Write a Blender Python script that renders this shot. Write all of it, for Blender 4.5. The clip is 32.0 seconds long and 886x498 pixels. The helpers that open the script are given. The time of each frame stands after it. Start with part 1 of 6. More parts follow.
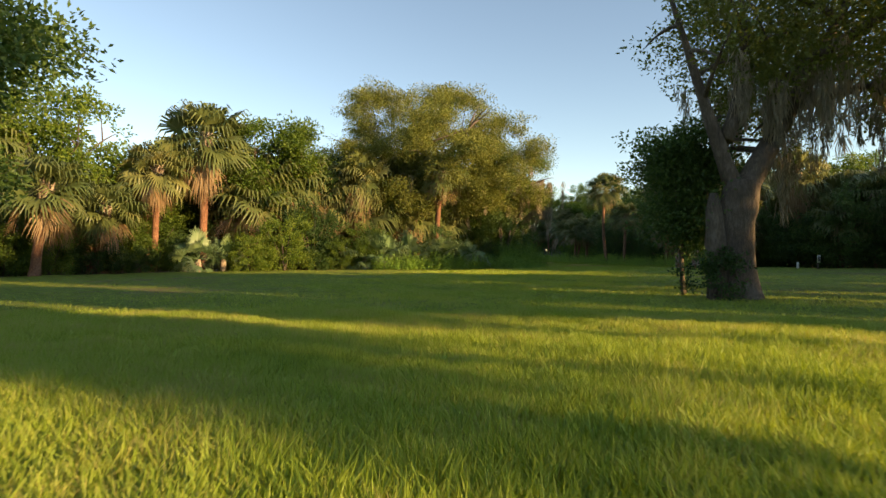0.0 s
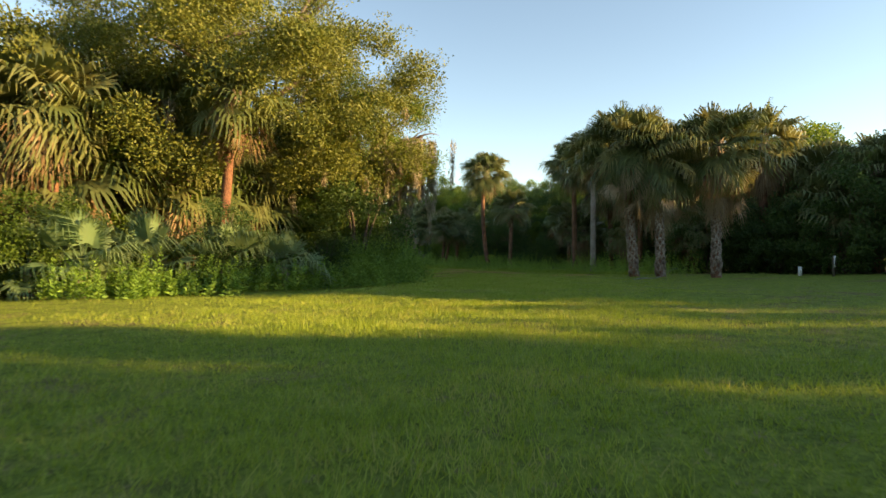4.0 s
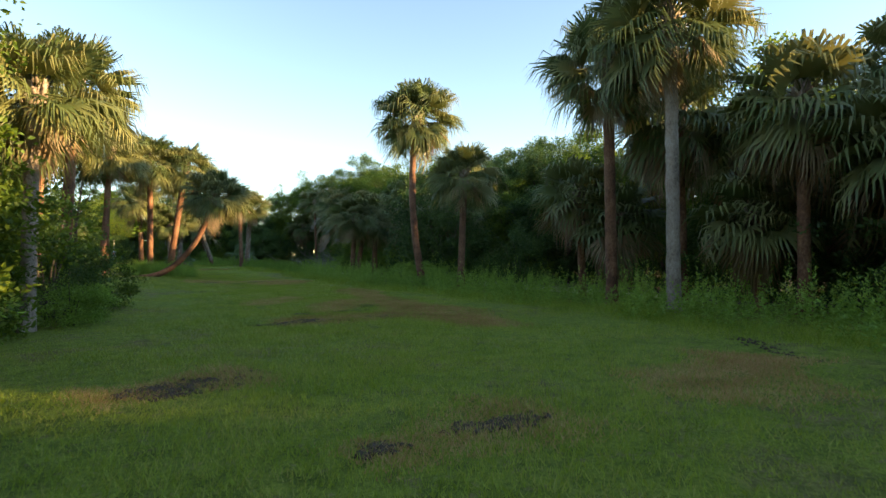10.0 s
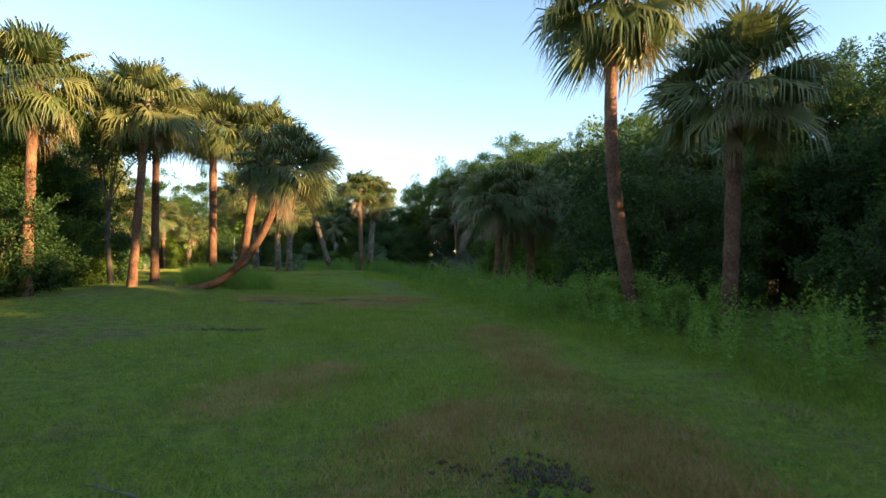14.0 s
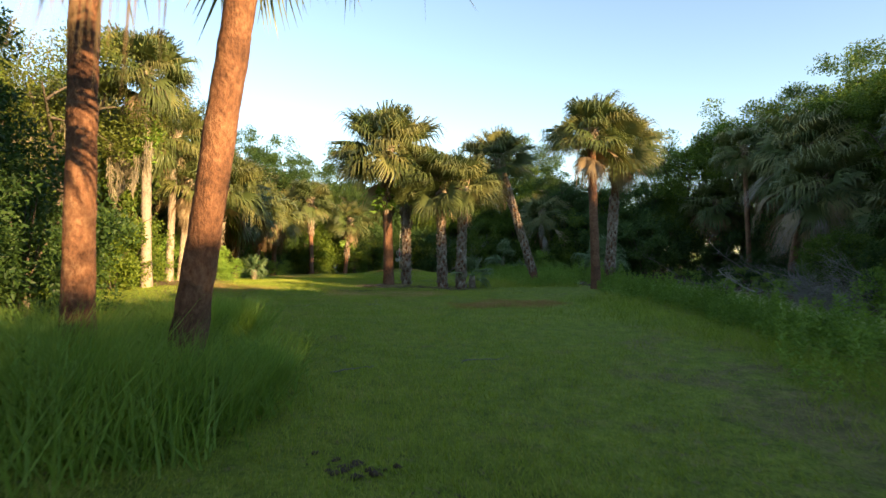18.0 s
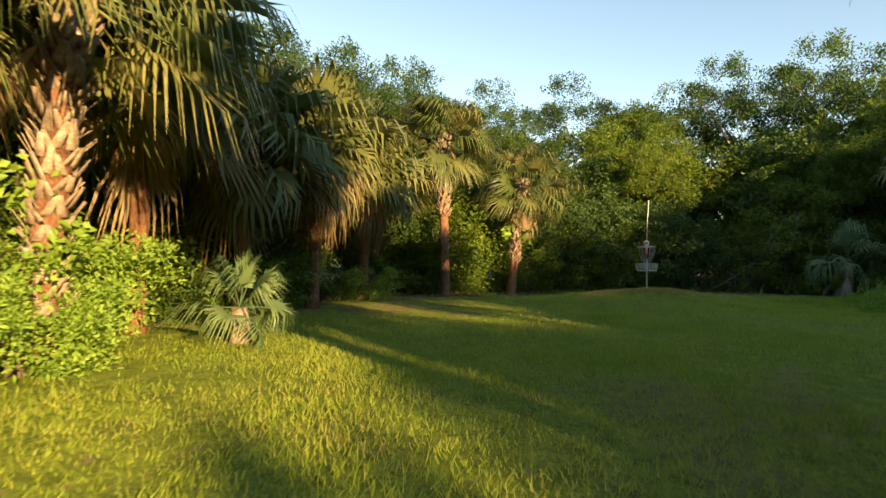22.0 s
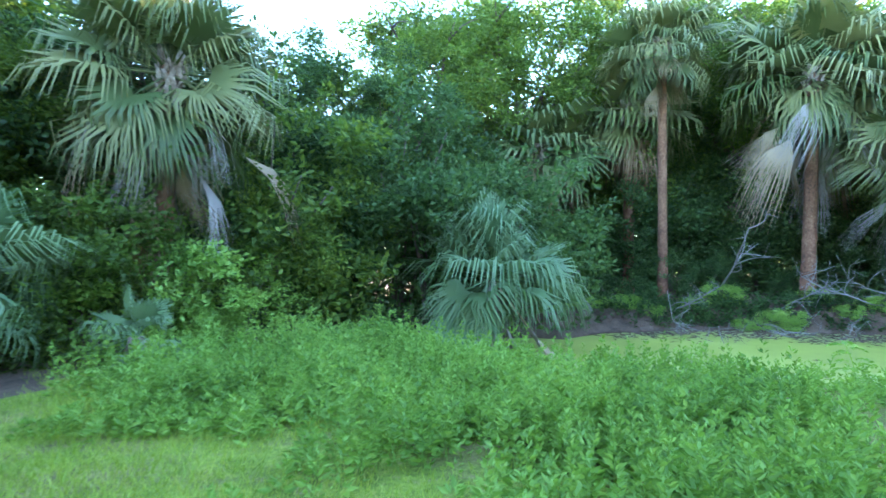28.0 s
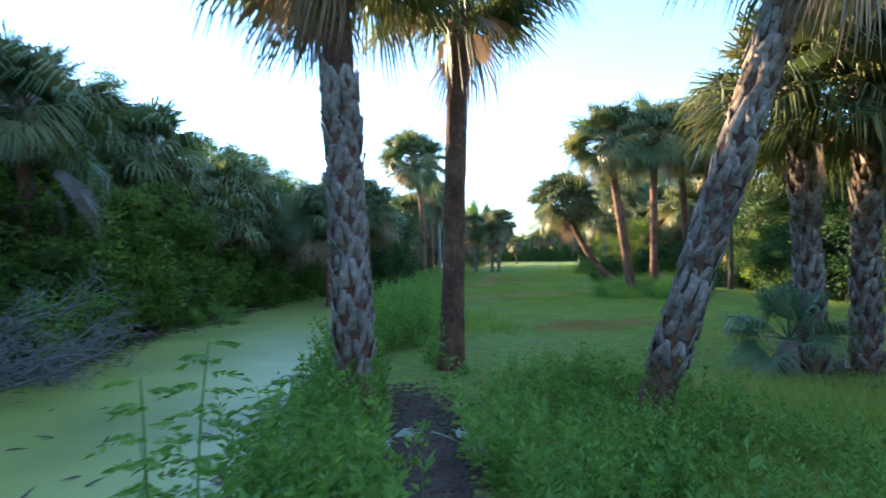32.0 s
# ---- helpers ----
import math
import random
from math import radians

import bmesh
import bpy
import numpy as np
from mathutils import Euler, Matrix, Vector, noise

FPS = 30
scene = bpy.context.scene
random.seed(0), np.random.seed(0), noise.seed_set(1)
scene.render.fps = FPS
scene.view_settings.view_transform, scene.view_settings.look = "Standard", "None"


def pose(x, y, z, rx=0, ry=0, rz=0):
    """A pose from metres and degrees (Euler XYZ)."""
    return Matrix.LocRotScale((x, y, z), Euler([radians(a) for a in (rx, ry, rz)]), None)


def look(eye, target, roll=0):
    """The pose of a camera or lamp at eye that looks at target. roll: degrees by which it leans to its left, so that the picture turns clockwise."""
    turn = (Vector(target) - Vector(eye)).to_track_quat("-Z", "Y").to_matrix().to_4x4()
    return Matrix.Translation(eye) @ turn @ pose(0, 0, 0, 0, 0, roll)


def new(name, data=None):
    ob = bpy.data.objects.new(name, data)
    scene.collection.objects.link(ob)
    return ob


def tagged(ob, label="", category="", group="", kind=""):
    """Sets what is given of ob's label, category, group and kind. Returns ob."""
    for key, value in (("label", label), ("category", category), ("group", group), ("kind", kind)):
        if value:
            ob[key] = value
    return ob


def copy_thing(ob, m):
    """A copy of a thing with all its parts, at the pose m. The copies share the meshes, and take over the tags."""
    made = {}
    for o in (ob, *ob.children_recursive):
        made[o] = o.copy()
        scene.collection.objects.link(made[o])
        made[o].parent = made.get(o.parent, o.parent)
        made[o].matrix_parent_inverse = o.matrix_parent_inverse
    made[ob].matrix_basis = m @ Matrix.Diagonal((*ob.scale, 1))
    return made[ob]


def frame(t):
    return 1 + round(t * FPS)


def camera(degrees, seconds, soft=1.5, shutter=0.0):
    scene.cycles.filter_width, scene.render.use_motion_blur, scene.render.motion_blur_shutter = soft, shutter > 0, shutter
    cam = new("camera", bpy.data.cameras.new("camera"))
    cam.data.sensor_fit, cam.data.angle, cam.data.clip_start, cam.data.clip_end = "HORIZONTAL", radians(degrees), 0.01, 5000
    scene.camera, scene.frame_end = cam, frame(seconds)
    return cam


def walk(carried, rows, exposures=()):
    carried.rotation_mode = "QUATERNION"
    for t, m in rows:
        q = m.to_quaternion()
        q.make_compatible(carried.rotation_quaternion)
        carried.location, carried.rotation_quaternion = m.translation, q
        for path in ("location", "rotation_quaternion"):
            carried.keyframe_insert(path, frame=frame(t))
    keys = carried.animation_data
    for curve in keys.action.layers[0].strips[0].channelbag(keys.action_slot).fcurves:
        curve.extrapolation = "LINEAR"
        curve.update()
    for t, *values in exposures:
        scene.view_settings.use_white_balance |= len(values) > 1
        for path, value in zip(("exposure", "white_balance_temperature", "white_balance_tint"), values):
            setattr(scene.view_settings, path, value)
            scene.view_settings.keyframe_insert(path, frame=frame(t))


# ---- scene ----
cam = camera(75.5, 32.0, 1.5, 0.15)
METRES, EYE, TILT, LEAN, TURN = 140.0, 1.0, 0.0, 3.3, 0.0
ROWS = [
    (0.0, 0.0000, 0.0000, 0.0000, -0.03, 0.51, -3.29),
    (0.5, -0.0004, 0.0127, 0.0002, -0.03, 0.48, -3.28),
    (1.0, -0.0006, 0.0276, 0.0002, -0.14, 0.46, -3.25),
    (1.5, -0.0005, 0.0442, 0.0005, -1.96, 0.56, -3.25),
    (2.0, 0.0007, 0.0613, 0.0005, -4.94, 0.73, -3.16),
    (2.5, 0.0025, 0.0795, 0.0009, -8.03, 0.89, -3.07),
    (3.0, 0.0052, 0.0979, 0.0010, -10.17, 1.07, -2.97),
    (3.5, 0.0085, 0.1163, 0.0014, -12.66, 1.20, -2.95),
    (4.0, 0.0129, 0.1338, 0.0015, -14.99, 1.41, -2.80),
    (4.5, 0.0182, 0.1504, 0.0020, -20.09, 1.70, -2.76),
    (6.5, 0.0412, 0.2143, 0.0057, -20.47, 1.49, -2.28),
    (7.0, 0.0459, 0.2281, 0.0061, -20.54, 1.50, -2.38),
    (7.5, 0.0505, 0.2415, 0.0064, -20.53, 1.52, -2.46),
    (8.0, 0.0551, 0.2547, 0.0067, -20.53, 1.54, -2.46),
    (8.5, 0.0599, 0.2671, 0.0069, -20.50, 1.55, -2.47),
    (9.0, 0.0647, 0.2793, 0.0074, -20.81, 1.56, -2.52),
    (9.5, 0.0694, 0.2908, 0.0076, -21.26, 1.61, -2.52),
    (10.0, 0.0738, 0.3018, 0.0079, -21.24, 1.62, -2.52),
    (10.5, 0.0779, 0.3129, 0.0083, -20.33, 1.57, -2.56),
    (11.0, 0.0817, 0.3243, 0.0086, -18.75, 1.51, -2.64),
    (11.5, 0.0853, 0.3359, 0.0089, -16.92, 1.44, -2.70),
    (12.0, 0.0885, 0.3486, 0.0092, -15.00, 1.34, -2.76),
    (12.5, 0.0914, 0.3618, 0.0096, -13.11, 1.21, -2.79),
    (13.0, 0.0942, 0.3764, 0.0098, -11.11, 1.09, -2.81),
    (13.5, 0.0966, 0.3922, 0.0101, -8.75, 0.97, -2.83),
    (14.0, 0.0985, 0.4089, 0.0100, -6.38, 0.88, -2.83),
    (14.5, 0.0999, 0.4270, 0.0100, -3.98, 0.76, -2.88),
    (16.5, 0.0985, 0.5051, 0.0104, 5.59, 0.29, -2.97),
    (17.0, 0.0954, 0.5271, 0.0106, 8.13, 0.12, -2.93),
    (17.5, 0.0910, 0.5497, 0.0109, 10.94, -0.10, -2.96),
    (18.0, 0.0856, 0.5717, 0.0110, 14.23, -0.35, -2.99),
    (18.5, 0.0789, 0.5934, 0.0110, 17.51, -0.60, -2.99),
    (19.0, 0.0711, 0.6148, 0.0106, 20.89, -0.79, -2.96),
    (19.5, 0.0616, 0.6357, 0.0099, 24.50, -0.96, -2.85),
    (20.0, 0.0509, 0.6560, 0.0094, 28.89, -1.14, -2.73),
    (20.5, 0.0401, 0.6738, 0.0088, 31.74, -1.34, -2.75),
    (21.0, 0.0296, 0.6910, 0.0080, 31.52, -1.31, -2.68),
    (21.5, 0.0188, 0.7089, 0.0074, 30.42, -1.27, -2.68),
    (22.0, 0.0087, 0.7273, 0.0068, 28.33, -1.21, -2.71),
    (22.5, -0.0005, 0.7465, 0.0064, 24.67, -1.05, -2.76),
    (23.0, -0.0067, 0.7644, 0.0061, 19.70, -0.76, -2.82),
    (23.5, -0.0105, 0.7800, 0.0059, 13.79, -0.46, -2.93),
    (24.0, -0.0125, 0.7942, 0.0057, 7.92, -0.16, -2.99),
    (24.5, -0.0130, 0.8073, 0.0057, 2.28, 0.13, -3.03),
    (26.5, -0.0078, 0.8400, 0.0063, -28.74, 1.38, -2.88),
    (27.0, -0.0039, 0.8459, 0.0065, -38.07, 1.86, -2.66),
    (27.5, 0.0018, 0.8521, 0.0071, -47.93, 2.29, -2.38),
    (28.0, 0.0095, 0.8576, 0.0077, -58.71, 2.80, -1.93),
    (28.5, 0.0183, 0.8613, 0.0085, -70.00, 3.20, -1.38),
    (29.0, 0.0282, 0.8630, 0.0093, -81.90, 3.49, -0.80),
    (29.5, 0.0382, 0.8626, 0.0100, -94.08, 3.71, -0.15),
    (30.0, 0.0484, 0.8597, 0.0107, -106.59, 3.66, 0.62),
    (30.5, 0.0573, 0.8552, 0.0113, -119.00, 3.47, 1.33),
    (31.0, 0.0662, 0.8472, 0.0119, -134.65, 2.99, 2.13),
    (31.5, 0.0724, 0.8364, 0.0126, -152.07, 2.20, 2.99),
    (32.0, 0.0754, 0.8238, 0.0132, -168.88, 1.17, 3.55),
]
EXPOSE = [(0.0, 1.55, 8700, 12), (4.0, 1.9, 9000, 10), (7.2, 2.5, 8300, 9), (9.5, 2.3, 8100, 9), (13.0, 2.2, 7400, 10), (17.0, 2.2, 8000, 10), (19.0, 1.95, 8400, 10), (20.5, 2.1, 9100, 9), (22.0, 1.9, 9300, 8), (24.2, 2.35, 11000, 10), (25.0, 2.5, 9600, 9), (26.5, 3.5, 6800, 2), (28.0, 4.95, 6300, 8), (29.2, 4.9, 6200, 18), (30.0, 4.0, 6000, 14), (31.0, 3.45, 5900, 9), (32.0, 3.0, 5700, 11)]
walk(cam, [(t, pose(0, 0, EYE, TILT, LEAN, TURN) @ pose(METRES * x, METRES * y, METRES * z, 90 + pitch, roll, yaw)) for t, x, y, z, yaw, pitch, roll in ROWS], EXPOSE)

# ---- light: a low sun over the woods beyond the pond ----
SUN_AZ, SUN_EL = 118.0, 13.0
world = bpy.data.worlds.new("evening_sky")
scene.world = world
world.use_nodes = True
wn = world.node_tree.nodes
sky = wn.new("ShaderNodeTexSky")
sky.sky_type = 'NISHITA'
sky.sun_disc = False
sky.sun_elevation = radians(SUN_EL)
sky.sun_rotation = radians(SUN_AZ)
sky.air_density, sky.dust_density, sky.ozone_density = 1.0, 0.0, 2.0
sky.altitude = 1200.0
wn["Background"].inputs["Strength"].default_value = 0.107
world.node_tree.links.new(sky.outputs["Color"], wn["Background"].inputs["Color"])
sun_data = bpy.data.lights.new("sun", 'SUN')
sun_data.energy, sun_data.angle, sun_data.color = 4.0, radians(0.6), (1.0, 0.74, 0.42)
sun = new("sun", sun_data)
to_sun = Vector((math.sin(radians(SUN_AZ)) * math.cos(radians(SUN_EL)), math.cos(radians(SUN_AZ)) * math.cos(radians(SUN_EL)), math.sin(radians(SUN_EL))))
sun.matrix_world = look(to_sun * 100, (0, 0, 0))


# ---- materials ----
def nodes_of(name):
    m = bpy.data.materials.new(name)
    m.use_nodes = True
    nt = m.node_tree
    return m, nt, nt.nodes["Principled BSDF"], nt.nodes["Material Output"]


def ramp(nt, stops):
    r = nt.nodes.new("ShaderNodeValToRGB")
    e = r.color_ramp.elements
    while len(e) < len(stops):
        e.new(0.5)
    for s, (p, c) in zip(e, stops):
        s.position, s.color = p, (*c, 1)
    return r


def noise_node(nt, scale, detail=4.0, rough=0.6, stretch=None):
    n = nt.nodes.new("ShaderNodeTexNoise")
    n.inputs["Scale"].default_value, n.inputs["Detail"].default_value, n.inputs["Roughness"].default_value = scale, detail, rough
    tc = nt.nodes.new("ShaderNodeTexCoord")
    if stretch:
        mp = nt.nodes.new("ShaderNodeMapping")
        mp.inputs["Scale"].default_value = stretch
        nt.links.new(tc.outputs["Object"], mp.inputs["Vector"])
        nt.links.new(mp.outputs["Vector"], n.inputs["Vector"])
    else:
        nt.links.new(tc.outputs["Object"], n.inputs["Vector"])
    return n


def mix_rgb(nt, a, b, fac, blend='MIX'):
    x = nt.nodes.new("ShaderNodeMix")
    x.data_type, x.blend_type = 'RGBA', blend
    for sock, val in ((x.inputs["Factor"], fac), (x.inputs["A"], a), (x.inputs["B"], b)):
        if isinstance(val, bpy.types.NodeSocket):
            nt.links.new(val, sock)
        elif isinstance(val, tuple):
            sock.default_value = (*val, 1)
        else:
            sock.default_value = val
    return x.outputs["Result"]


def leaf_material(name, stops, through_light=0.35, rough=0.5, by_object=False):
    """Leaf: colour varies leaf by leaf and over the plant, and some light comes through."""
    m, nt, bsdf, out = nodes_of(name)
    if by_object:
        info = nt.nodes.new("ShaderNodeObjectInfo")
        rnd = info.outputs["Random"]
    else:
        geo = nt.nodes.new("ShaderNodeNewGeometry")
        rnd = geo.outputs["Random Per Island"]
    n = noise_node(nt, 0.9, 2.0)
    add = nt.nodes.new("ShaderNodeMath")
    add.operation = 'MULTIPLY_ADD'
    nt.links.new(n.outputs["Fac"], add.inputs[0])
    add.inputs[1].default_value = 0.9
    sc = nt.nodes.new("ShaderNodeMath")
    sc.operation = 'MULTIPLY_ADD'
    nt.links.new(rnd, sc.inputs[0])
    sc.inputs[1].default_value, sc.inputs[2].default_value = 0.45, -0.32
    whole = nt.nodes.new("ShaderNodeObjectInfo")
    ob_tone = nt.nodes.new("ShaderNodeMath")
    ob_tone.operation = 'MULTIPLY_ADD'
    nt.links.new(whole.outputs["Random"], ob_tone.inputs[0])
    ob_tone.inputs[1].default_value = 0.32
    nt.links.new(sc.outputs[0], ob_tone.inputs[2])
    nt.links.new(ob_tone.outputs[0], add.inputs[2])
    r = ramp(nt, stops)
    nt.links.new(add.outputs[0], r.inputs["Fac"])
    nt.links.new(r.outputs["Color"], bsdf.inputs["Base Color"])
    bsdf.inputs["Roughness"].default_value = rough
    bsdf.inputs["Specular IOR Level"].default_value = 0.3
    tr = nt.nodes.new("ShaderNodeBsdfTranslucent")
    hs = nt.nodes.new("ShaderNodeHueSaturation")
    hs.inputs["Value"].default_value, hs.inputs["Saturation"].default_value, hs.inputs["Hue"].default_value = 1.35, 1.1, 0.485
    nt.links.new(r.outputs["Color"], hs.inputs["Color"])
    nt.links.new(hs.outputs["Color"], tr.inputs["Color"])
    mx = nt.nodes.new("ShaderNodeMixShader")
    mx.inputs["Fac"].default_value = through_light
    nt.links.new(bsdf.outputs[0], mx.inputs[1])
    nt.links.new(tr.outputs[0], mx.inputs[2])
    nt.links.new(mx.outputs[0], out.inputs["Surface"])
    return m


def solid_material(name, stops, scale=6.0, rough=0.8, bump=0.3, stretch=None, metal=0.0, detail=6.0):
    """Bark, wood, soil, metal: two noises for colour, relief by the finer one."""
    m, nt, bsdf, out = nodes_of(name)
    n1 = noise_node(nt, scale, detail, 0.65, stretch)
    n2 = noise_node(nt, scale * 0.17, 3.0, 0.5)
    add = nt.nodes.new("ShaderNodeMath")
    add.operation = 'MULTIPLY_ADD'
    nt.links.new(n2.outputs["Fac"], add.inputs[0])
    add.inputs[1].default_value = 0.8
    sub = nt.nodes.new("ShaderNodeMath")
    sub.operation = 'MULTIPLY_ADD'
    nt.links.new(n1.outputs["Fac"], sub.inputs[0])
    sub.inputs[1].default_value, sub.inputs[2].default_value = 1.0, -0.4
    nt.links.new(sub.outputs[0], add.inputs[2])
    r = ramp(nt, stops)
    nt.links.new(add.outputs[0], r.inputs["Fac"])
    nt.links.new(r.outputs["Color"], bsdf.inputs["Base Color"])
    bsdf.inputs["Roughness"].default_value, bsdf.inputs["Metallic"].default_value = rough, metal
    if bump:
        b = nt.nodes.new("ShaderNodeBump")
        b.inputs["Strength"].default_value, b.inputs["Distance"].default_value = bump, 0.05
        nt.links.new(n1.outputs["Fac"], b.inputs["Height"])
        nt.links.new(b.outputs[0], bsdf.inputs["Normal"])
    return m


FROND_STOPS = [(0.1, (0.065, 0.10, 0.032)), (0.5, (0.12, 0.15, 0.056)), (0.9, (0.22, 0.215, 0.085))]
M_FROND = leaf_material("palm_frond_green", FROND_STOPS, 0.22, 0.42, True)
M_FROND_FAR = leaf_material("palm_frond_green_crown", FROND_STOPS, 0.22, 0.42)
M_FROND_BLUE = leaf_material("palmetto_frond_bluegreen", [(0.1, (0.06, 0.125, 0.055)), (0.5, (0.115, 0.195, 0.09)), (0.9, (0.19, 0.26, 0.12))], 0.3, 0.4)
M_DEAD = leaf_material("palm_frond_dead", [(0.1, (0.10, 0.06, 0.03)), (0.5, (0.235, 0.15, 0.08)), (0.9, (0.38, 0.28, 0.18))], 0.2, 0.8)
M_OAK = leaf_material("oak_leaves", [(0.1, (0.065, 0.09, 0.018)), (0.5, (0.12, 0.15, 0.03)), (0.9, (0.195, 0.205, 0.05))], 0.3, 0.5)
M_SHRUB = leaf_material("shrub_leaves", [(0.1, (0.046, 0.084, 0.017)), (0.5, (0.098, 0.166, 0.031)), (0.9, (0.205, 0.275, 0.05))], 0.48, 0.5)
# tone lowered so that shaded woods come out darker: part of their shade is colour
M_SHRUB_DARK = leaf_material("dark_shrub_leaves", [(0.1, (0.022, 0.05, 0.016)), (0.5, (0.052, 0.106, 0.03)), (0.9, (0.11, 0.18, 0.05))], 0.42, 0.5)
M_WEED = leaf_material("weed_leaves", [(0.1, (0.095, 0.19, 0.035)), (0.5, (0.195, 0.33, 0.065)), (0.9, (0.30, 0.44, 0.095))], 0.38, 0.55)
M_GRASS = leaf_material("grass_blades", [(0.15, (0.13, 0.21, 0.028)), (0.42, (0.24, 0.335, 0.05)), (0.66, (0.32, 0.39, 0.072)), (0.9, (0.40, 0.37, 0.12))], 0.35, 0.55)
M_MOSS = leaf_material("spanish_moss", [(0.1, (0.16, 0.14, 0.095)), (0.5, (0.31, 0.265, 0.185)), (0.9, (0.45, 0.385, 0.285))], 0.3, 0.9)
M_PALM_BARK = solid_material("palm_trunk_bark", [(0.2, (0.045, 0.018, 0.01)), (0.5, (0.19, 0.082, 0.045)), (0.8, (0.33, 0.18, 0.105))], 10.0, 0.9, 0.9, (1.7, 1.7, 1.1))
M_PALM_PALE = solid_material("pale_palm_trunk_bark", [(0.2, (0.15, 0.105, 0.08)), (0.5, (0.33, 0.255, 0.205)), (0.8, (0.47, 0.39, 0.33))], 10.0, 0.9, 0.9, (1.7, 1.7, 1.1))
M_BOOT = solid_material("palm_leaf_bases", [(0.2, (0.09, 0.055, 0.036)), (0.5, (0.27, 0.20, 0.15)), (0.8, (0.48, 0.41, 0.34))], 12.0, 0.9, 0.4)
M_OAK_BARK = solid_material("oak_bark", [(0.15, (0.035, 0.025, 0.02)), (0.5, (0.10, 0.075, 0.055)), (0.85, (0.20, 0.16, 0.125))], 7.0, 0.95, 0.8, (3, 3, 1))
M_TWIG = solid_material("shrub_stems", [(0.15, (0.05, 0.035, 0.025)), (0.85, (0.17, 0.13, 0.10))], 9.0, 0.9, 0.2)
M_DEADWOOD = solid_material("weathered_dead_wood", [(0.15, (0.10, 0.085, 0.08)), (0.85, (0.33, 0.30, 0.285))], 9.0, 0.85, 0.3)
M_BLEACHED = solid_material("bleached_dead_wood", [(0.15, (0.2, 0.18, 0.17)), (0.85, (0.5, 0.47, 0.45))], 9.0, 0.85, 0.3)
M_SOIL = solid_material("dark_turned_soil", [(0.15, (0.03, 0.02, 0.013)), (0.85, (0.14, 0.097, 0.066))], 14.0, 0.95, 0.8)
M_SAND = solid_material("pale_sandy_soil", [(0.15, (0.16, 0.13, 0.12)), (0.85, (0.36, 0.32, 0.31))], 14.0, 0.95, 0.6)
M_STRAW = leaf_material("dry_grass", [(0.1, (0.28, 0.17, 0.07)), (0.5, (0.46, 0.30, 0.135)), (0.9, (0.62, 0.45, 0.24))], 0.38, 0.8)
M_TAN_LITTER = solid_material("tan_palm_litter", [(0.15, (0.11, 0.07, 0.045)), (0.85, (0.34, 0.245, 0.175))], 14.0, 0.95, 0.8)
M_LITTER = solid_material("brown_leaf_litter", [(0.15, (0.03, 0.018, 0.011)), (0.85, (0.16, 0.10, 0.065))], 14.0, 0.95, 0.8)


def lawn_material():
    m, nt, bsdf, out = nodes_of("lawn")
    fine = noise_node(nt, 22.0, 6.0, 0.7)
    mid = noise_node(nt, 1.1, 5.0, 0.6)
    wide = noise_node(nt, 0.16, 4.0, 0.55)
    green = ramp(nt, [(0.25, (0.06, 0.085, 0.016)), (0.5, (0.175, 0.235, 0.038)), (0.75, (0.31, 0.355, 0.072))])
    nt.links.new(fine.outputs["Fac"], green.inputs["Fac"])
    brown = ramp(nt, [(0.3, (0.13, 0.10, 0.05)), (0.7, (0.28, 0.21, 0.12))])
    nt.links.new(fine.outputs["Fac"], brown.inputs["Fac"])
    s = nt.nodes.new("ShaderNodeMath")
    s.operation = 'MULTIPLY'
    nt.links.new(mid.outputs["Fac"], s.inputs[0])
    nt.links.new(wide.outputs["Fac"], s.inputs[1])
    k = ramp(nt, [(0.27, (0, 0, 0)), (0.37, (0.75, 0.75, 0.75))])
    nt.links.new(s.outputs[0], k.inputs["Fac"])
    col = mix_rgb(nt, green.outputs["Color"], brown.outputs["Color"], k.outputs["Color"])
    tone = noise_node(nt, 3.3, 4.0, 0.65)
    shade = ramp(nt, [(0.3, (0.55, 0.6, 0.52)), (0.7, (1.32, 1.26, 1.15))])
    nt.links.new(tone.outputs["Fac"], shade.inputs["Fac"])
    col = mix_rgb(nt, col, shade.outputs["Color"], 1.0, 'MULTIPLY')
    fleck = noise_node(nt, 5.5, 5.0, 0.7)
    bare = ramp(nt, [(0.57, (0, 0, 0)), (0.68, (0.8, 0.8, 0.8))])
    nt.links.new(fleck.outputs["Fac"], bare.inputs["Fac"])
    col = mix_rgb(nt, col, brown.outputs["Color"], bare.outputs["Color"])
    nt.links.new(col, bsdf.inputs["Base Color"])
    bsdf.inputs["Roughness"].default_value = 0.9
    bsdf.inputs["Specular IOR Level"].default_value = 0.15
    b = nt.nodes.new("ShaderNodeBump")
    b.inputs["Strength"].default_value, b.inputs["Distance"].default_value = 0.7, 0.06
    nt.links.new(fine.outputs["Fac"], b.inputs["Height"])
    nt.links.new(b.outputs[0], bsdf.inputs["Normal"])
    return m


